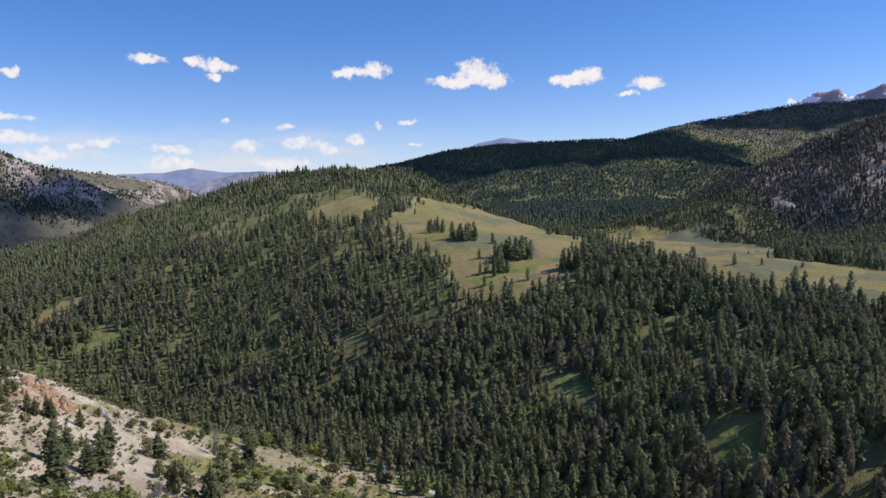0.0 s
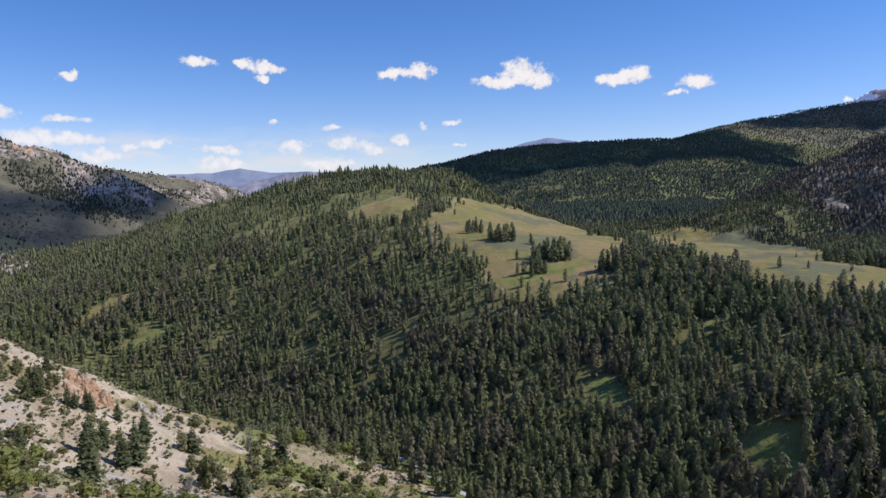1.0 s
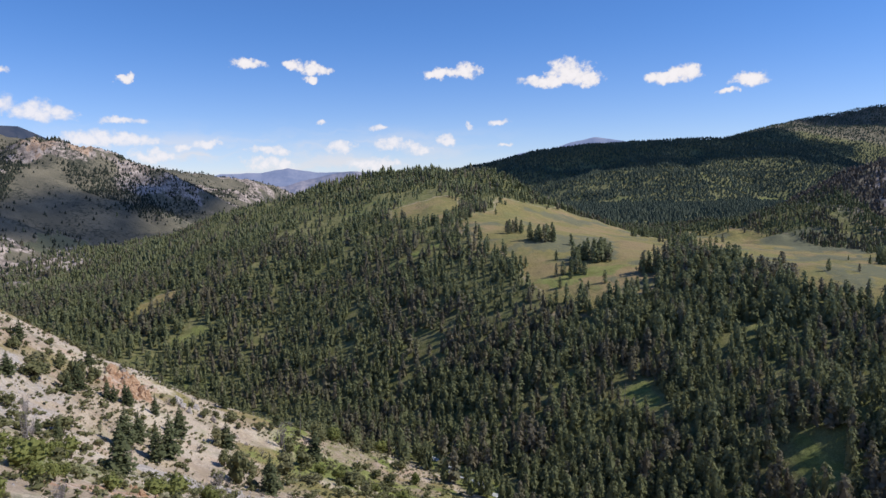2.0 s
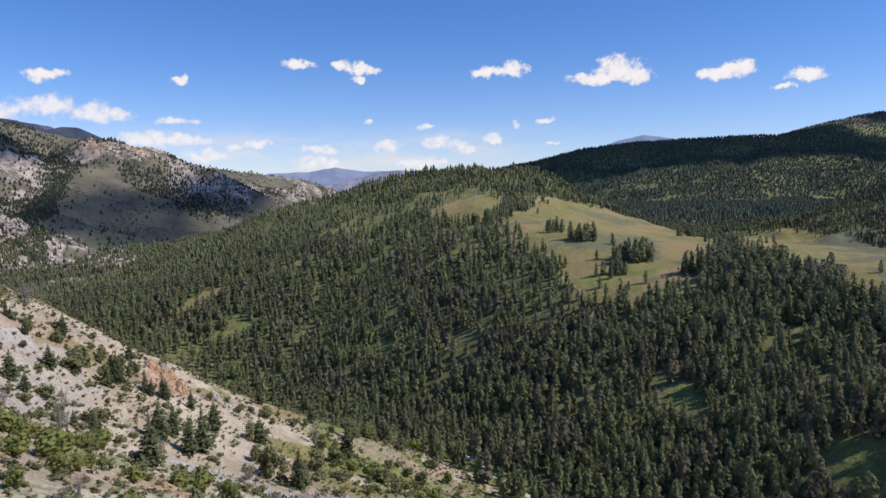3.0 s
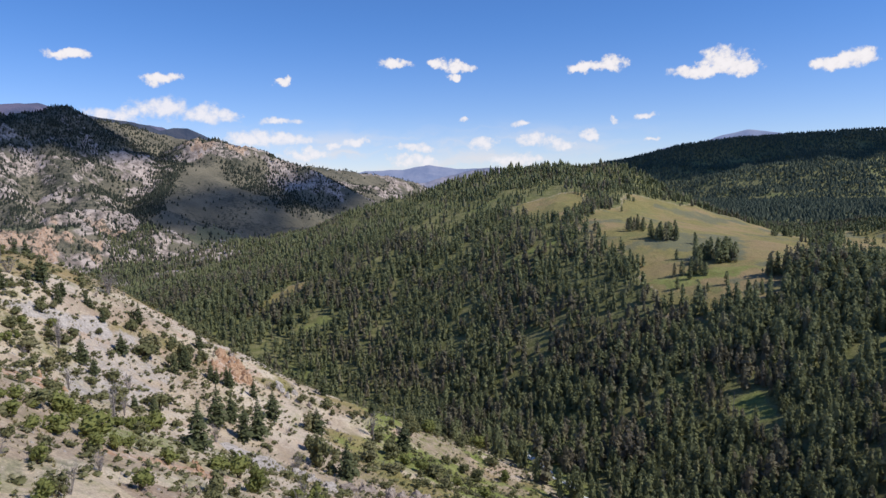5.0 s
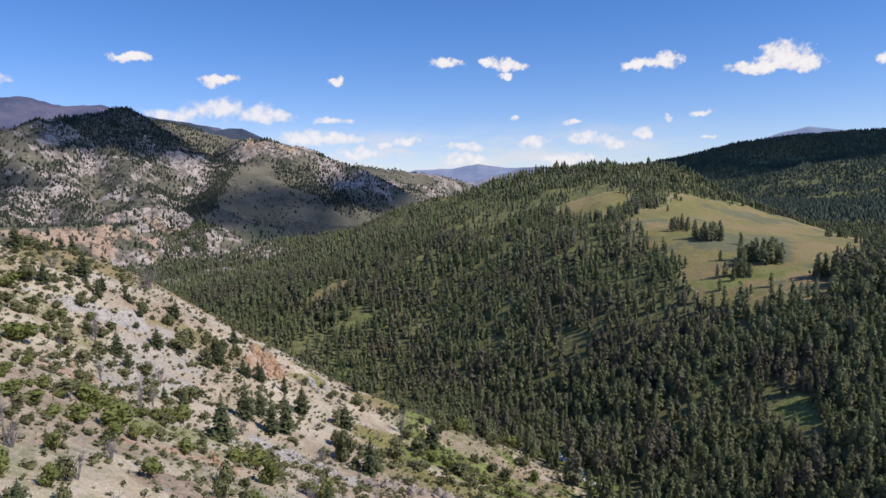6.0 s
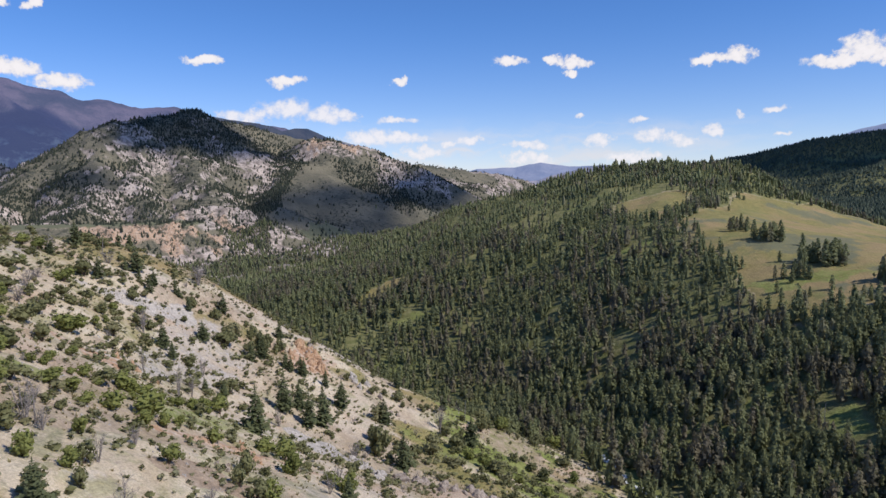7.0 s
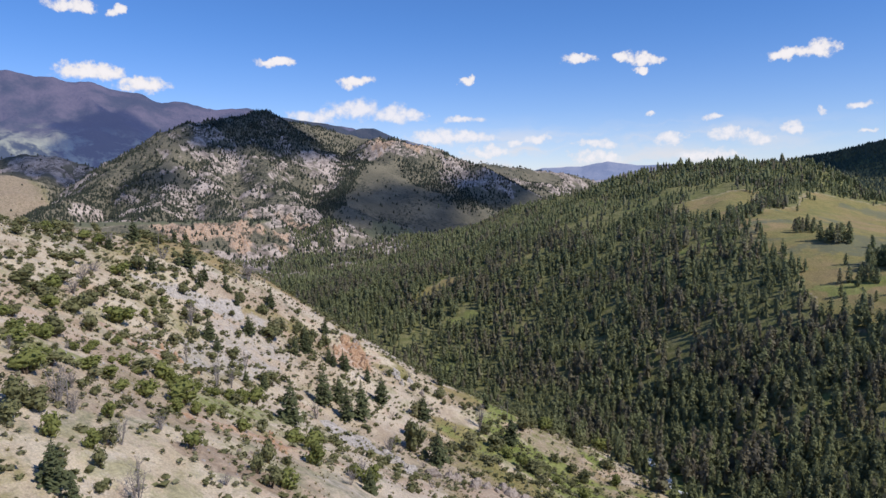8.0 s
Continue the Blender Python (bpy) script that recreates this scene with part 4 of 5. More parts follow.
far_range("backdrop_mountain", "long hazy purple-grey mountain with a rounded crest", [(-4100, 1300, 780), (-3814, 1909, 706), (-3747, 2040, 676), (-3588, 2312, 655), (-3397, 2589, 581), (-3169, 2868, 537),
          (-2925, 3258, 486), (-2785, 3510, 435), (-2500, 3737, 330)], 1500, HAZY_PURPLE, 170, 131)
far_range("backdrop_ridge", "dark wooded ridge, blue with haze, far behind the mountain", [(-2539, 2518, 443), (-2514, 2684, 431), (-2466, 2797, 421), (-2434, 2891, 407), (-2427, 2963, 384), (-2408, 3043, 403), (-2356, 3085, 402), (-2319, 3176, 368), (-2223, 3306, 301)], 500, HAZY_DARK, 20, 171)
far_range("backdrop_range", "hazy blue mountains on the horizon", [(-2300, 4100, 60), (-1921, 4280, 192), (-1700, 4390, 196), (-1540, 4440, 226), (-1361, 4495, 192), (-1080, 4560, 196), (-816, 4631, 185), (-400, 4680, 120)], 700, HAZY_BLUE, 40, 141)
far_range("backdrop_hills", "hazy blue hills with pale bare patches", [(-1560, 3850, 40), (-1472, 3880, 89), (-1377, 3915, 112), (-1292, 3944, 144), (-1192, 3975, 164), (-1075, 4008, 184), (-986, 4031, 186), (-835, 4065, 176), (-650, 4099, 160), (-460, 4124, 120)], 500, HAZY_PALE, 60, 181)
far_range("backdrop_peak", "hazy blue peak behind the dark ridge", [(-500, 4560, 180), (-293, 4591, 235), (-76, 4599, 296), (-4, 4600, 305), (90, 4600, 310), (213, 4595, 352), (392, 4583, 388), (569, 4565, 362), (900, 4500, 250)], 700, HAZY_BLUE, 40, 151)
far_range("backdrop_crags", "hazy purple rocky peaks with patches of snow", [(1850, 4050, 440), (1958, 4052, 515), (2033, 4015, 560), (2142, 3958, 580), (2225, 3912, 545), (2292, 3873, 568), (2353, 3836, 576), (2600, 3700, 600)], 500, SNOWY_CRAG, 150, 161, jag=0.35)


# ---- cumulus clouds high over the valley, above the view; they throw the broad shadows on the ridges ----
def cumulus(cx, cy, cz, rx, ry, rz, seed, mat):
    bm = bmesh.new()
    bmesh.ops.create_icosphere(bm, subdivisions=4, radius=1)
    for v in bm.verts:
        p = v.co
        k = 1 + 0.75 * noise.fractal(p * 1.9 + Vector((seed, 0, 0)), 0.9, 2.1, 4)
        v.co = Vector((p.x * rx * k, p.y * ry * k, (p.z if p.z > 0 else 0.35 * p.z) * rz * k))
    me = bpy.data.meshes.new("cloud")
    bm.to_mesh(me), bm.free()
    me.materials.append(mat)
    me.polygons.foreach_set("use_smooth", [True] * len(me.polygons))
    ob = tagged(new("backdrop_cloud", me), "white cumulus cloud high over the valley", "cloud", "cumulus clouds", "structure")
    ob.location = (cx, cy, cz)
    return ob


def cloud_over(x, y, z, lift, rx, ry, seed, mat=CLOUD):
    """A cloud whose shadow falls on the ground about x, y, z."""
    p = Vector((x, y, z)) + sun_way * (lift / sun_way.z)
    return cumulus(p.x, p.y, p.z, rx, ry, 60, seed, mat)


cloud_over(420, 2850, 215, 3000, 850, 220, 1)
cloud_over(1800, 3420, 420, 3500, 420, 120, 2)
cloud_over(-2950, 2050, 300, 4000, 420, 260, 8)
cloud_over(-1215, 1190, 235, 5000, 150, 150, 3)
cloud_over(-765, 1130, 50, 6000, 115, 165, 4, THIN_CLOUD)
cloud_over(-1900, 1120, 170, 5000, 260, 110, 11, THIN_CLOUD)
cloud_over(-740, 1440, 70, 6000, 85, 130, 6)
cloud_over(-1140, 870, 110, 6000, 50, 45, 9, THIN_CLOUD)
cloud_over(-1075, 1290, 175, 6000, 40, 50, 10)





# ---- plants that stand singly ----
def part(name, verts, faces, mat, parent, label="", smooth_faces=False):
    ob = new(name, mesh_from(name, verts, faces, mat, smooth_faces))
    ob.parent = parent
    if label:
        ob["label"] = label
    return ob


def rod_mesh(segments, sides=4):
    """Tapered rods: each (foot, tip, foot radius, tip radius)."""
    v, f = [], []
    for a, b, ra, rb in segments:
        a, b = Vector(a), Vector(b)
        q = (b - a).to_track_quat("Z", "Y")
        base = len(v)
        for p, r in ((a, ra), (b, rb)):
            v += [tuple(p + q @ Vector((r * math.cos(k * 6.283 / sides), r * math.sin(k * 6.283 / sides), 0))) for k in range(sides)]
        for k in range(sides):
            n = (k + 1) % sides
            f += [(base + k, base + n, base + sides + n), (base + k, base + sides + n, base + sides + k)]
    return np.array(v), np.array(f)


def tree_thing(name, label, crown, trunk, leaves, category="tree", wood=None):
    root = new(name)
    root.empty_display_size = 0.3
    part("trunk", trunk[0], trunk[1], wood or BARK, root)
    part("crown", crown[0], crown[1], leaves, root)
    return tagged(root, label, category)


def fir(seed, slim):
    """A close fir, one metre high: whorls of boughs, each of several sprays of needles."""
    r = np.random.RandomState(seed)
    v, f = [], []
    whorls = 21
    for k in range(whorls):
        u = k / (whorls - 1)
        h = 0.06 + 0.88 * u
        reach = slim * (1 - u) ** 0.85 * min(1, 0.7 + 2.5 * u) * r.uniform(0.75, 1.2) + 0.014
        turn = r.rand() * 6.28
        arms = 8 if u < 0.75 else 5
        for j in range(arms):
            a = turn + 6.283 * (j + 0.5 * r.rand()) / arms
            length = reach * r.uniform(0.7, 1.2)
            dip = r.uniform(-0.45, 0.1)
            for g in range(4):
                t0, t1 = 0.15 + 0.2 * g, 0.45 + 0.2 * g
                aa = a + r.uniform(-0.22, 0.22)
                c, s = math.cos(aa), math.sin(aa)
                wide = (0.25 + 0.15 * r.rand()) * length * (1.1 - 0.2 * g) + 0.006
                tw = wide * r.uniform(-0.9, 0.9)
                b = len(v)
                v += [(t0 * length * c, t0 * length * s, h + dip * length * t0 + 0.012), ((t0 + 0.2) * length * c - wide * s, (t0 + 0.2) * length * s + wide * c, h + dip * length * (t0 + 0.2) + tw),
                      (t1 * length * c, t1 * length * s, h + dip * length * t1 + r.uniform(-0.012, 0.012)), ((t0 + 0.2) * length * c + wide * s, (t0 + 0.2) * length * s - wide * c, h + dip * length * (t0 + 0.2) - tw)]
                f += [(b, b + 1, b + 2), (b, b + 2, b + 3)]
    b = len(v)
    v += [(0.012, 0, 0.9), (-0.006, 0.01, 0.9), (-0.006, -0.01, 0.9), (0, 0, 1.0)]
    f += [(b, b + 1, b + 3), (b + 1, b + 2, b + 3), (b + 2, b, b + 3)]
    return (np.array(v), np.array(f)), rod_mesh([((0, 0, -0.08), (0, 0, 0.92), 0.022, 0.004)], 6)


def shrub(seed, lobes=7, sprays=270, upright=0.0):
    """A round bush, one metre high and wide: lobes of small leafy sprays on a few stems."""
    r = np.random.RandomState(seed)
    centres = []
    for k in range(lobes):
        a, d = r.rand() * 6.283, 0.3 * math.sqrt(r.rand())
        centres.append((d * math.cos(a), d * math.sin(a), r.uniform(0.24, 0.68 + 0.1 * upright), r.uniform(0.2, 0.32)))
    v, f = [], []
    for k in range(sprays):
        cx, cy, cz, rad = centres[r.randint(lobes)]
        n = r.normal(0, 1, 3)
        n /= np.linalg.norm(n)
        p = np.array((cx, cy, cz)) + n * rad * r.uniform(0.55, 1.05)
        p[2] = max(p[2], 0.03)
        t = np.cross(n, r.normal(0, 1, 3))
        t /= np.linalg.norm(t)
        w = np.cross(n, t) + n * r.uniform(-0.6, 0.6)
        s = r.uniform(0.04, 0.09) * max(1.0, (270 / sprays) ** 0.55)
        b = len(v)
        v += [tuple(p - t * s), tuple(p + w * s * 0.7), tuple(p + t * s + n * s * 0.5), tuple(p - w * s * 0.7)]
        f += [(b, b + 1, b + 2), (b, b + 2, b + 3)]
    if sprays >= 50:
        for cx, cy, cz, rad in centres:
            b, k = len(v), rad * 0.72
            v += [(cx, cy, cz + k), (cx + k, cy, cz), (cx, cy + k, cz), (cx - k, cy, cz), (cx, cy - k, cz), (cx, cy, max(cz - k, 0.0))]
            f += [(b + top, b + 1 + (j + (top > 0)) % 4, b + 1 + (j + (top == 0)) % 4) for top in (0, 5) for j in range(4)]
    stems = [((0, 0, -0.1), (c[0] * 0.9, c[1] * 0.9, c[2]), 0.03, 0.01) for c in centres]
    return (np.array(v), np.array(f)), rod_mesh(stems, 4)


def bare_shrub(seed):
    """A dead bush, one metre high: forking grey stems and twigs."""
    r = np.random.RandomState(seed)
    stems, twigs = [], []
    for k in range(7):
        a = r.rand() * 6.283
        lean = r.uniform(0.08, 0.42)
        top = Vector((lean * math.cos(a), lean * math.sin(a), r.uniform(0.6, 1.0)))
        stems.append(((0, 0, -0.1), top, 0.022, 0.006))
        for j in range(9):
            p = top * r.uniform(0.25, 1.0)
            q = p + Vector((r.normal(0, 0.15), r.normal(0, 0.15), r.uniform(0.02, 0.24)))
            twigs.append((p, q, 0.008, 0.003))
            for i in range(2):
                m = p.lerp(q, r.uniform(0.4, 1))
                twigs.append((m, m + Vector((r.normal(0, 0.08), r.normal(0, 0.08), r.uniform(0, 0.12))), 0.005, 0.002))
    return rod_mesh(stems, 4), rod_mesh(twigs, 3)


def put_down(x, y, high, wide, turn=None, sink=0.0):
    z = float(land(x, y)) + float(near_relief(x, y))
    a = turn if turn is not None else random.uniform(0, 360)
    return pose(x, y, z - sink, 0, 0, a) @ Matrix.Diagonal((wide, wide, high, 1))


# places on the near slope: x, y, height, width
JUNIPERS_RIDGE = [
    (-149.1, 106.4, 3.1, 3.8), (-165.2, 116.1, 3.7, 3.7), (-162.9, 118.7, 3.3, 4.1), (-165.2, 123.1, 4.1, 3.8), (-166.1, 126.9, 4.8, 5.3), (-169, 131.1, 4.3, 3.9), (-160.8, 131.4, 3.8, 4.5),
    (-155.2, 132.4, 4.1, 4.4), (-178.7, 146.1, 3.7, 2.9), (-165.4, 154.4, 3.2, 4), (-159, 154.9, 3.6, 3.6), (-138.6, 117.2, 2.5, 3), (-133.6, 111.3, 3.2, 5.5), (-133.7, 107.8, 1.9, 3.2),
    (-131.2, 101, 3.4, 2.8), (-109.4, 87, 3.8, 5.5), (-109.7, 92.9, 4.2, 4.9), (-106.2, 87.6, 3, 4.7), (-103.7, 89, 3.7, 4), (-117.5, 99.8, 2.6, 5.9), (-118.3, 105.6, 3.3, 2.7),
    (-108.2, 100.7, 3.5, 5.1), (-99.5, 91.7, 4.6, 5.3), (-98.3, 86.6, 2.8, 3.9),
]
JUNIPERS_UPPER = [
    (-115.5, 108, 3.3, 3), (-123.5, 116.8, 2.8, 3.2), (-117.8, 115.6, 3.4, 3.4), (-117.8, 118.3, 2.5, 2.5), (-131.5, 122.9, 3.6, 5), (-136.7, 132.3, 4.9, 4.9), (-125.1, 130.9, 2.5, 3),
    (-120.4, 128.2, 2.3, 2.6), (-116.8, 122, 2.8, 2.8), (-102, 103.3, 4.4, 6.1), (-90.7, 89.9, 3.8, 3.3), (-108.7, 114.2, 2.7, 2.1), (-112.5, 120, 2.1, 1.8), (-106.4, 117.1, 3.6, 4.2),
    (-116.3, 131.7, 2.6, 2.6), (-114, 133.7, 2.9, 2.9), (-122.2, 137.6, 2.7, 2.7), (-127.5, 140, 3.8, 3.4), (-119.6, 142.1, 2.7, 3.4), (-108.5, 127.5, 2.2, 2.2), (-98.3, 110.4, 2.5, 3.4),
    (-99.3, 115.6, 3.2, 3.4), (-91.5, 97.9, 2.1, 2.3), (-84.3, 91.1, 2.2, 2.4),
]
JUNIPERS_MIDDLE = [
    (-86.4, 90.7, 2.2, 2.2), (-76.9, 82.1, 1.8, 2.5), (-79.1, 76.8, 4.5, 4.5), (-72.6, 67.5, 2.6, 4.2), (-85.7, 72.9, 2.9, 2.9), (-59.5, 61.5, 3.9, 5.1), (-66.7, 67.3, 2, 4),
    (-65.1, 68.1, 2.4, 4), (-49.1, 55, 4.2, 3.8), (-49.4, 57.3, 3, 3), (-44.7, 51.9, 3.2, 3.2), (-41.1, 54.8, 3.3, 2.5), (-37.2, 57.6, 2.7, 2.4), (-38.7, 60.4, 2.7, 2.1),
    (-33.7, 56.3, 2.5, 1.8), (-46.9, 65.6, 2.5, 1.9), (-65.8, 74.7, 2.3, 4.1), (-64.9, 77, 2.3, 3.1), (-58.4, 75.2, 2.5, 2.6), (-72, 87.4, 3.2, 4.5), (-60.7, 81.2, 3.1, 4.1),
    (-72.5, 92.4, 3.5, 4.6), (-60.8, 88.3, 4.8, 5.4), (-55.8, 83.1, 2.9, 3.1),
]
JUNIPERS_LOWER = [
    (-83.5, 102.3, 2.8, 3.3), (-56.6, 87.9, 3.2, 2.5), (-58.1, 92, 2.2, 1.9), (-38.9, 72.5, 2.8, 2.8), (-58.2, 94.6, 2, 2), (-52.7, 94.2, 2.8, 3.2), (-100.4, 133.9, 3.4, 3.4),
    (-58.4, 104, 1.7, 2.1), (-38, 86.2, 4.3, 2.8), (-34.2, 80.4, 3.6, 2.5), (-29.6, 78.7, 3.5, 3.1), (-30.6, 83.5, 3.2, 3.2), (-53.6, 107.4, 2.9, 4.6), (-50.6, 109.6, 4.6, 4.6),
    (-40.9, 100, 4.7, 3.8), (-61.9, 127.9, 2.7, 2.7), (-37.2, 106.1, 2.7, 3.2), (-34.4, 107.4, 4.8, 3.2), (-74.2, 155.1, 1.9, 3.1), (-62.6, 160.7, 8.6, 5.5), (-70.1, 168.8, 4.9, 3.3),
    (-78.6, 185.2, 5.3, 5.3), (-84.5, 207.1, 4.3, 4.3), (-112.9, 158.8, 5.2, 7),
]
JUNIPERS_FOOT = [
    (-118.1, 166.3, 4.5, 5.4), (-111.4, 172.8, 7.3, 4.4), (-108.4, 163.4, 5.3, 3.5), (-91.1, 137.5, 4.3, 4.3), (-76.4, 119.2, 4.7, 4), (-71.6, 108.7, 2.5, 2.8), (-59.5, 183.2, 6, 5.1),
    (-51.4, 180.4, 3, 4.7), (-58.8, 199.2, 5.5, 5.5), (-46.6, 164.3, 1.8, 3.1), (-110.4, 299.9, 7.7, 4.9), (-64.4, 227.9, 8.2, 4.9), (-44.2, 194.5, 4.4, 6.1), (-49.2, 220.1, 3.1, 3.1),
    (-47.3, 224.9, 2.8, 2.8), (-43.2, 219.9, 3.5, 3.9), (-63.4, 244.5, 5.5, 6.5), (-37.6, 217.7, 4.6, 4.6), (-30.5, 197.5, 3.5, 4.2), (-37.4, 195.3, 2.8, 3.1), (-31.6, 229.7, 4.4, 4),
    (-52.9, 271.7, 5.9, 6.6), (-53.6, 255.6, 4.9, 6.3), (-39.3, 243.2, 4.2, 5.1),
]
JUNIPERS_CREEK = [
    (-38.1, 187.2, 3.4, 3.4), (-47.9, 192.9, 4.4, 4.2), (-53.5, 196.3, 3.6, 3.6), (-65.6, 204.2, 4.7, 4.1),
]
FIRS = [
    (-161.7, 148.2, 7.9), (-166.9, 167.3, 5.8), (-171.5, 175.4, 6.5), (-140.8, 152.5, 8.3), (-131.7, 149.2, 5), (-137.1, 137, 6.3), (-107.2, 131.7, 7),
    (-151.6, 133.5, 5.1), (-128.1, 173.8, 6.8), (-114.6, 151.8, 6), (-107.1, 162.6, 5.6), (-108.7, 168.6, 8.9), (-118.4, 188.3, 5.8), (-68.2, 121.3, 11.2),
    (-85, 150.3, 11), (-85.9, 157.4, 8.4), (-78.8, 152.4, 10), (-78.8, 158.4, 11.9), (-85.5, 176.2, 9.1), (-77.2, 186.1, 8), (-93, 220.2, 7.5),
    (-54.2, 158.8, 10.6), (-32.6, 104.4, 5), (-89.2, 127.5, 3.8), (-88.9, 133.1, 4.5), (-77.2, 224.9, 5.8), (-101.7, 296.1, 9.1), (-59.7, 210.4, 10.5),
    (-30.9, 49.4, 5.7), (-27.6, 49.5, 4.3), (-102.4, 130.3, 4.6), (-125.6, 157.5, 4.7),
]
DEAD_SHRUBS = [
    (-50, 60.8, 6.1, 3.9), (-48.5, 61.9, 3, 3.5), (-38.8, 62.3, 3.7, 1.8), (-44.1, 71.8, 2.7, 2.5), (-27.5, 56.8, 5.1, 2.9), (-111.7, 129.8, 7.1, 3.2), (-123.5, 108.1, 3.9, 4.6),
    (-131, 115.6, 2.4, 4.9), (-112.1, 99.2, 3.2, 5), (-141.4, 176.6, 6.4, 7.9), (-90.6, 111.9, 4.1, 2.2), (-77.9, 109.8, 7.1, 1.8), (-97.3, 134.8, 4.6, 2.1), (-68.9, 206.3, 7.6, 5.3),
    (-37.5, 108, 3.8, 3.3), (-62.3, 149.2, 3.7, 3.6), (-33.7, 100.5, 3.1, 2.7), (-29.6, 70.9, 1.8, 2), (-145.5, 147, 4.1, 4.8), (-153.4, 134.7, 5.5, 4.4), (-82.6, 117.5, 4.1, 2.4),
    (-77.1, 138.9, 4.4, 3.2),
]

JUNIPER_PLACES = JUNIPERS_RIDGE + JUNIPERS_UPPER + JUNIPERS_MIDDLE + JUNIPERS_LOWER + JUNIPERS_FOOT + JUNIPERS_CREEK
# rows of bushes: line on the plan, number, kind, least and greatest height
BUSH_ROWS = [([(-82, 68), (-73, 79), (-71, 92), (-72, 108), (-77, 120)], 24, "leafy", 1.6, 3.0), ([(-128, 160), (-118, 172), (-112, 184)], 12, "juniper", 3.0, 5.0),
             ([(-104, 172), (-97, 182)], 6, "fir", 4.5, 7.0), ([(-140, 148), (-128, 158)], 6, "fir", 3.5, 6.0), ([(-96, 192), (-70, 226), (-55, 250)], 14, "juniper", 2.2, 4.0)]
# trees on the meadow: middle of a clump, its half sizes, number, height
CLUMPS = [(-6, 486, 8, 5, 9, 9), (11, 458, 11, 6, 15, 10), (39, 416, 13, 8, 21, 11), (29, 393, 9, 6, 10, 8), (86, 372, 16, 14, 36, 12.5), (116, 345, 14, 8, 24, 11), (104, 655, 9, 6, 9, 9)]
LONE_TREES = [(145, 354, 6), (45, 378, 7), (157, 350, 4), (175, 346, 4), (190, 768, 11), (198, 775, 11), (231, 879, 12), (-26, 474, 5), (-24, 624, 6), (57, 366, 6),
              (60, 372, 4), (203, 473, 3), (160, 322, 7), (176, 306, 8), (199, 300, 7), (36, 372, 5), (22, 380, 6)]


def stand(sources, m, label=""):
    ob = copy_thing(random.choice(sources), m)
    if label:
        ob["label"] = label
    return ob


def plant_slope():
    fir_labels = "dark green fir with drooping boughs on dry slope"
    firs = [tree_thing("fir_tree", fir_labels, *fir(20 + k, 0.25 + 0.03 * (k % 3)), FIR) for k in range(4)]
    junipers = [tree_thing("juniper_bush", "rounded green juniper bush on the bare slope", *shrub(40 + k, 6 + k % 4), JUNIPER, "bush") for k in range(6)]
    brush = [tree_thing("leafy_bush", "bright green leafy bush in the gully", *shrub(60 + k, 8), BRUSH, "bush") for k in range(3)]
    dead = []
    for k in range(4):
        stems, twigs = bare_shrub(70 + k)
        root = new("dead_bush")
        part("stem", *stems, GREY_WOOD, root)
        part("branchwork", *twigs, GREY_WOOD, root)
        dead.append(tagged(root, "leafless grey dead bush with many twigs", "bush"))
    for kind, group in ((firs, "firs on the slope"), (junipers, "juniper bushes on the slope"), (brush, "leafy bushes in the gully"), (dead, "dead bushes on the slope")):
        for ob in kind:
            ob["group"] = group
    for x, y, h in FIRS:
        stand(firs, put_down(x, y, h, h * random.uniform(0.95, 1.25)))
    for x, y, h, w in JUNIPER_PLACES:
        leafy = random.random() < 0.28 + 0.6 * (abs((x + 72) - 0.8 * (y - 66)) < 9)
        stand(brush if leafy else junipers, put_down(x, y, h * 1.08, w * 1.25))
    for line, count, kinds, low, tall in BUSH_ROWS:
        for k in range(count):
            t = (len(line) - 1) * (k + random.random()) / count
            i = min(int(t), len(line) - 2)
            (ax, ay), (bx, by) = line[i], line[i + 1]
            x, y = ax + (bx - ax) * (t - i) + random.gauss(0, 1.6), ay + (by - ay) * (t - i) + random.gauss(0, 1.6)
            h = random.uniform(low, tall)
            stand({"leafy": brush, "juniper": junipers, "fir": firs}[kinds], put_down(x, y, h, h * random.uniform(0.7, 1.0) if kinds != "leafy" else h * random.uniform(1.1, 1.6)))
    for x, y, h, w in DEAD_SHRUBS:
        stand(dead, put_down(x, y, h, w * 1.2))
    r = np.random.RandomState(77)
    x, y = scatter(-190, 0, 40, 285, 5.2, lambda x, y: 0.5 * spur(x, y) * smooth(-0.5, 0.4, fbm(x, y, 25, 3, 79)), 78)
    taken = [(a, b) for a, b, *_ in JUNIPER_PLACES + FIRS + DEAD_SHRUBS]
    free = [k for k in range(len(x)) if min((x[k] - a) ** 2 + (y[k] - b) ** 2 for a, b in taken) > 9]
    r.shuffle(free)
    free = free[:330]
    for k in free:
        h = r.uniform(0.9, 2.5)
        stand(dead if r.rand() < 0.16 else junipers, put_down(x[k], y[k], h, h * r.uniform(0.9, 1.4)))
    for ob in firs + junipers + brush + dead:
        for child in list(ob.children):
            bpy.data.objects.remove(child)
        bpy.data.objects.remove(ob)


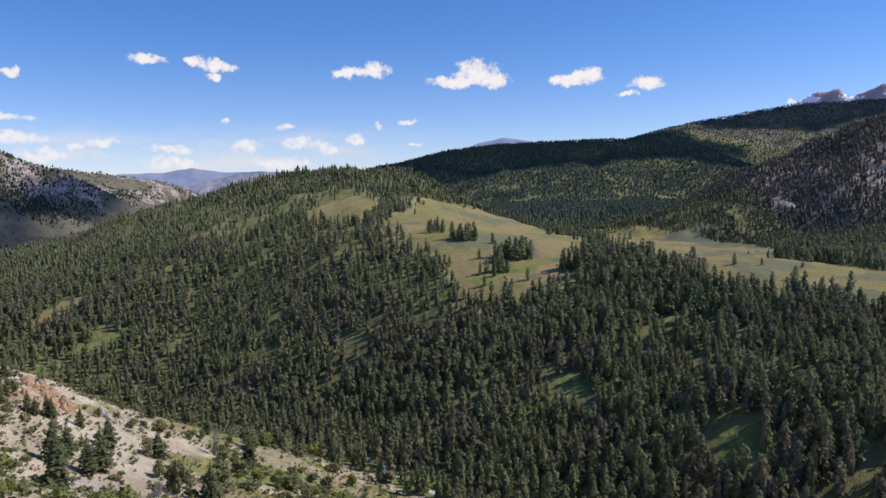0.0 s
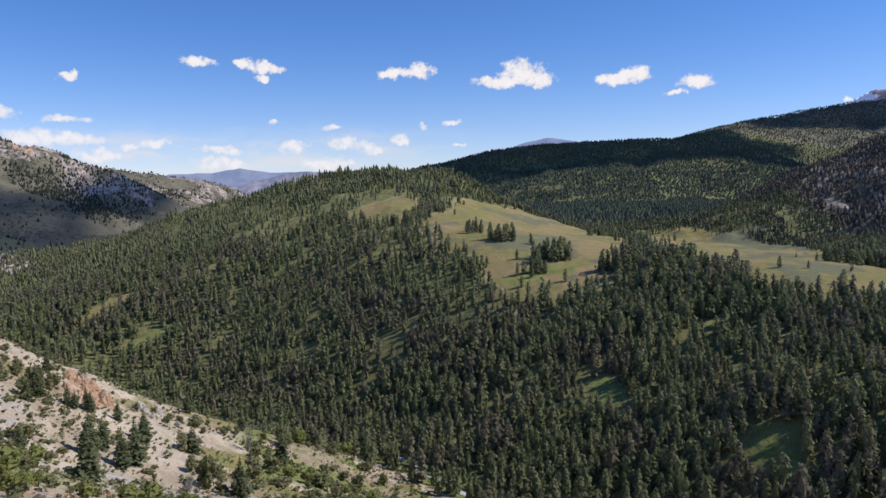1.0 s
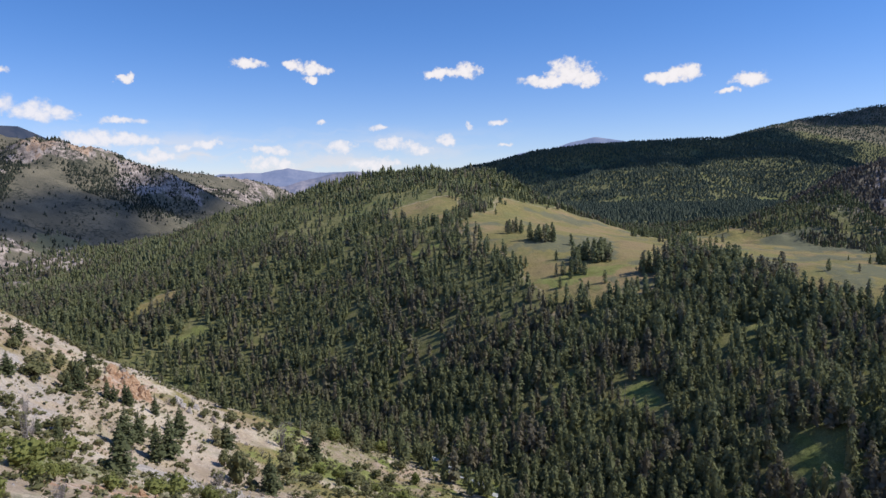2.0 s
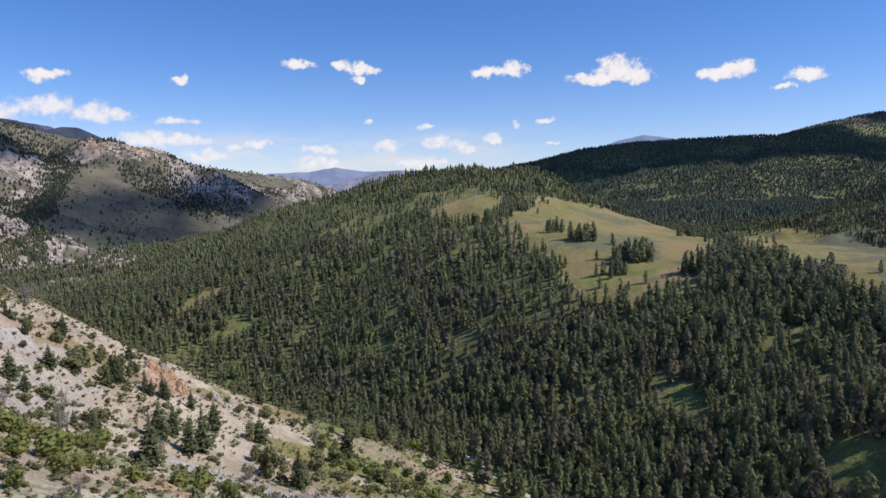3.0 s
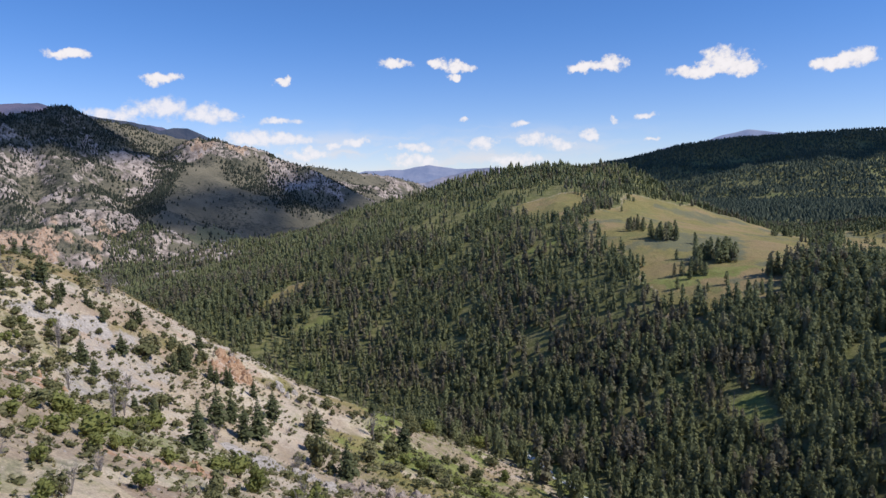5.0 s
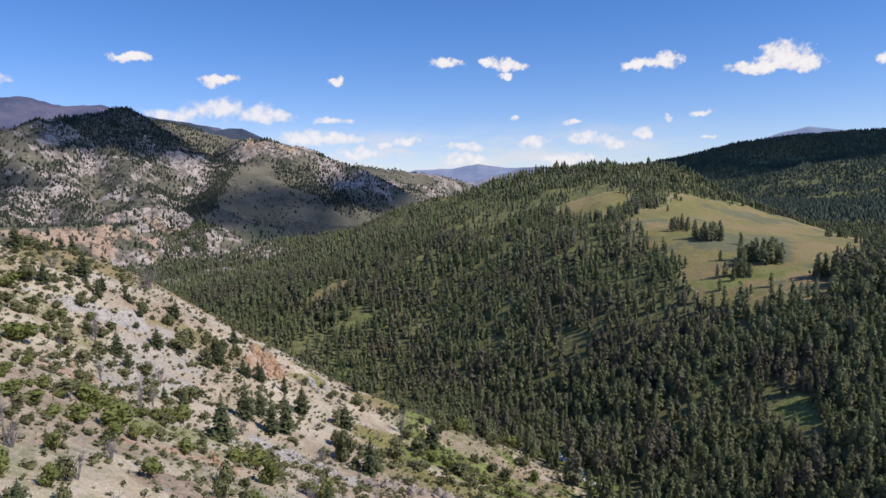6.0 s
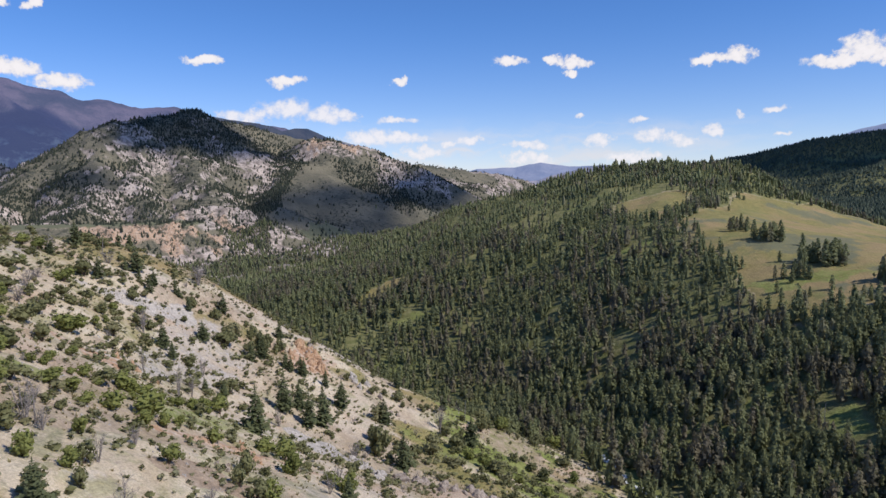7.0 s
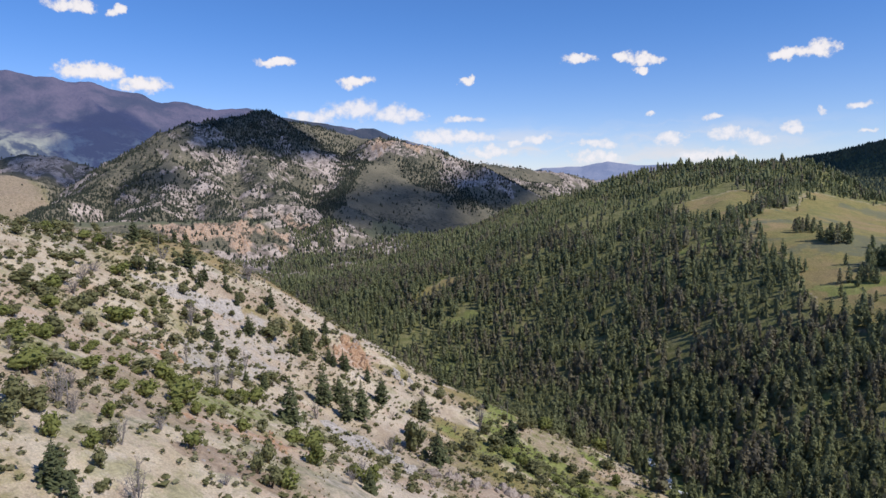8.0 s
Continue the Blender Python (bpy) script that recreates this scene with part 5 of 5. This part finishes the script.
def plant_meadow():
    pines = [tree_thing("pine_tree", "dark green conifer standing on the meadow", *tufted(400 + k, 120, 0.18 + 0.025 * (k % 3), 0.055, 0.5, 0.06), NEEDLES) for k in range(6)]
    r = np.random.RandomState(88)
    for cx, cy, rx, ry, count, high in CLUMPS:
        for k in range(count):
            a, d = r.rand() * 6.283, math.sqrt(r.rand())
            h = high * r.uniform(0.7, 1.2)
            ob = stand(pines, put_down(cx + rx * d * math.cos(a), cy + ry * d * math.sin(a), h, h * r.uniform(0.9, 1.3)), "dark green conifer in a clump on the meadow")
            ob["group"] = "conifer clumps on the meadow"
    for x, y, h in LONE_TREES:
        stand(pines, put_down(x, y, h, h * 1.2), "lone dark green conifer on the dry meadow")
    for x, y, h in zip(*creek_trees):
        ob = stand(pines, put_down(x, y, h, h * r.uniform(0.9, 1.2)), "tall dark green conifer beside the creek")
        ob["group"] = "conifers beside the creek"
    for ob in pines:
        for child in list(ob.children):
            bpy.data.objects.remove(child)
        bpy.data.objects.remove(ob)


plant_slope()
plant_meadow()


def low_growth():
    """Knee-high bushes, grass tufts and loose stones of the near slope, too many to count."""
    little = [shrub(80 + k, 4, 15)[0] for k in range(6)]
    bushes = [shrub(90 + k, 6, 46)[0] for k in range(8)]
    x, y = scatter(-205, 0, 42, 270, 3.1, lambda x, y: 0.62 * spur(x, y) * smooth(-0.4, 0.5, fbm(x, y, 20, 4, 119)), 120)
    h = 0.6 + 1.9 * np.random.RandomState(121).rand(len(x)) ** 1.6
    tagged(grove("bush_thicket", "scattered olive green bushes on the dry slope", x, y, h, h * 1.35, bushes, JUNIPER, 122), category="bushes")
    x, y = scatter(-215, 15, 38, 285, 1.9, lambda x, y: 0.5 * spur(x, y) * smooth(-0.5, 0.4, fbm(x, y, 14, 3, 101)), 102)
    h = np.random.RandomState(103).uniform(0.3, 0.9, len(x))
    tagged(grove("low_bushes", "low grey-green scrub on the dry slope", x, y, h, h * 1.6, little, SAGE, 104), category="scrub")
    x, y = scatter(-215, 15, 38, 285, 2.3, lambda x, y: 0.5 * spur(x, y) * smooth(-0.4, 0.5, fbm(x, y, 16, 3, 105)), 106)
    h = np.random.RandomState(107).uniform(0.4, 1.1, len(x))
    tagged(grove("green_scrub", "small dark green bushes on the dry slope", x, y, h, h * 1.5, little, JUNIPER, 108), category="scrub")
    r = np.random.RandomState(109)
    tufts = []
    for k in range(5):
        v, f = [], []
        for j in range(6):
            a, b = r.rand() * 6.283, len(v)
            c, s = math.cos(a), math.sin(a)
            v += [(0.2 * s, -0.2 * c, -0.1), (-0.2 * s, 0.2 * c, -0.1), (r.uniform(0.2, 0.6) * c, r.uniform(0.2, 0.6) * s, r.uniform(0.6, 1.0))]
            f.append((b, b + 1, b + 2))
        tufts.append((np.array(v), np.array(f)))
    x, y = scatter(-200, 15, 38, 270, 1.25, lambda x, y: 0.5 * spur(x, y) * smooth(-0.5, 0.6, fbm(x, y, 9, 3, 111)), 112)
    h = np.random.RandomState(113).uniform(0.25, 0.65, len(x))
    tagged(grove("grass_tufts", "dry straw-coloured grass tufts on bare earth", x, y, h, h * 1.3, tufts, STRAW, 114), category="grass")
    stones = []
    for k in range(5):
        v, f = speck(600 + k, True)
        stones.append((v * (2, 2, 0.6) - (0, 0, 0.1), f))
    x, y = scatter(-200, 15, 38, 270, 1.9, lambda x, y: 0.5 * spur(x, y) * smooth(-0.2, 0.6, fbm(x, y, 17, 3, 115)), 116)
    h = np.random.RandomState(117).uniform(0.2, 0.75, len(x)) ** 1.3
    tagged(grove("loose_stones", "pale loose stones scattered on the slope", x, y, h, h * 1.3, stones, STONE, 118), category="stones")


low_growth()


# ---- rocks, the creek, snags ----
def crag(seed, tall=1.0, cuts=26):
    """A broken rock about two metres across: a block with many flat faces and upright joints."""
    r = np.random.RandomState(seed + 700)
    bm = bmesh.new()
    bmesh.ops.create_icosphere(bm, subdivisions=3, radius=1.25)
    planes = []
    for k in range(cuts):
        a, up = r.rand() * 6.283, r.choice([0.0, 0.15, 0.9]) + r.normal(0, 0.12)
        planes.append((Vector((math.cos(a), math.sin(a), up)).normalized(), r.uniform(0.62, 0.98)))
    for v in bm.verts:
        p = v.co.copy()
        for n, d in planes:
            p -= n * max(0.0, p.dot(n) - d)
        step = 0.09 * (math.floor(p.z * 4 + r.rand() * 0.2) % 2)
        p *= 1 - step + 0.1 * noise.fractal(p * 3.1 + Vector((seed * 3.1, 0, 0)), 0.8, 2.1, 3)
        v.co = Vector((p.x, p.y, p.z * tall))
    me = bpy.data.meshes.new("rock")
    bm.to_mesh(me), bm.free()
    return me


def rocks():
    forms = {key: [crag(s + 10 * i, t) for s in range(4)] for i, (key, t) in enumerate((("rust", 1.3), ("grey", 0.9), ("mauve", 0.8)))}
    paint = {"rust": ROCK_RUST, "grey": ROCK_GREY, "mauve": ROCK_MAUVE}
    words = {"rust": "rust-orange weathered rock outcrop on the slope", "grey": "pale grey fractured rock outcrop on the slope", "mauve": "dark mauve rock ledge on the slope"}
    for key, meshes in forms.items():
        for me in meshes:
            me.materials.append(paint[key])
    r = np.random.RandomState(41)
    # strings of rocks: kind, from, to, number, size
    for key, (ax, ay), (bx, by), count, size in (("rust", (-118, 199), (-101, 188), 22, 3.3), ("mauve", (-119, 202), (-103, 192), 9, 2.8), ("rust", (-112, 183), (-108, 192), 8, 2.2), ("grey", (-100, 200), (-92, 199), 7, 2.4), ("grey", (-60, 146), (-46, 136), 24, 2.2),
                                               ("mauve", (-50, 150), (-30, 167), 26, 3.2), ("mauve", (-42, 86), (-38, 82), 6, 1.3), ("rust", (-56, 102), (-44, 96), 8, 1.1), ("grey", (-126, 140), (-118, 150), 5, 1.4),
                                               ("rust", (-94, 106), (-84, 110), 8, 1.2), ("mauve", (-88, 200), (-76, 196), 6, 1.8)):
        for k in range(count):
            t = (k + r.rand()) / count
            x, y = ax + (bx - ax) * t + r.normal(0, size * 0.5), ay + (by - ay) * t + r.normal(0, size * 0.5)
            s = size * r.uniform(0.5, 1.25) * 0.6
            z = float(land(x, y)) + float(near_relief(x, y))
            ob = new("rock", forms[key][r.randint(4)])
            ob.matrix_world = pose(x, y, z + 0.1 * s, r.uniform(-12, 12), r.uniform(-12, 12), r.uniform(0, 360)) @ Matrix.Diagonal((s, s * r.uniform(0.6, 1.1), s * r.uniform(0.7, 1.2), 1))
            tagged(ob, words[key], "rock", "rocks on the slope")


def creek():
    """White water of the creek at the foot of the slope."""
    px, py = zip(*CREEK)
    t = np.linspace(0, 9, 180)
    cx, cy = np.interp(t, range(10), px) + 1.5 * np.sin(t * 5), np.interp(t, range(10), py) + 1.2 * np.cos(t * 4)
    dx, dy = np.gradient(cx), np.gradient(cy)
    n = np.hypot(dx, dy)
    half = 1.1 + 0.5 * np.sin(t * 7) + 0.3 * np.sin(t * 17)
    side = np.linspace(-1, 1, 7)
    x, y = cx[:, None] - (dy / n * half)[:, None] * side, cy[:, None] + (dx / n * half)[:, None] * side
    z = (land(cx, cy) + near_relief(cx, cy))[:, None] + 0.45 + 0.12 * fbm(x, y, 1.5, 3, 121) - 0.2 * side ** 2
    i = np.arange(x.size).reshape(x.shape)
    faces = np.stack([i[:-1, :-1], i[1:, :-1], i[1:, 1:], i[:-1, 1:]], -1).reshape(-1, 4)[:, ::-1]
    me = mesh_from("water", np.stack([x, y, z], -1).reshape(-1, 3), faces, FOAM)
    tagged(new("water_creek", me), "white foaming mountain creek between trees", "water", kind="structure")


def snag(x, y, high, seed):
    r = np.random.RandomState(seed)
    root = new("dead_tree")
    part("trunk", *rod_mesh([((0, 0, -0.5), (0.1, 0, high), 0.16, 0.04)], 7), GREY_WOOD, root)
    for k in range(14):
        h, a = high * r.uniform(0.35, 0.98), r.rand() * 6.283
        l = r.uniform(0.4, 1.3) * (1.15 - h / high)
        part("limb", *rod_mesh([((0, 0, h), (l * math.cos(a), l * math.sin(a), h + r.uniform(-0.2, 0.3)), 0.035, 0.01)], 4), GREY_WOOD, root)
    root.matrix_world = pose(x, y, float(land(x, y)) + float(near_relief(x, y)), r.uniform(-3, 3), r.uniform(-3, 3), 0)
    tagged(root, "bare grey standing dead tree trunk", "tree", "dead trees")


rocks()
creek()
for k, (sx, sy, sh) in enumerate([(-70, 227, 8), (-76, 108, 6), (-97, 134, 5), (41, 268, 12), (-113, 131, 5.5), (-66, 201, 5), (-50, 62, 4.5), (-152, 150, 5)]):
    snag(sx, sy, sh, 900 + k)
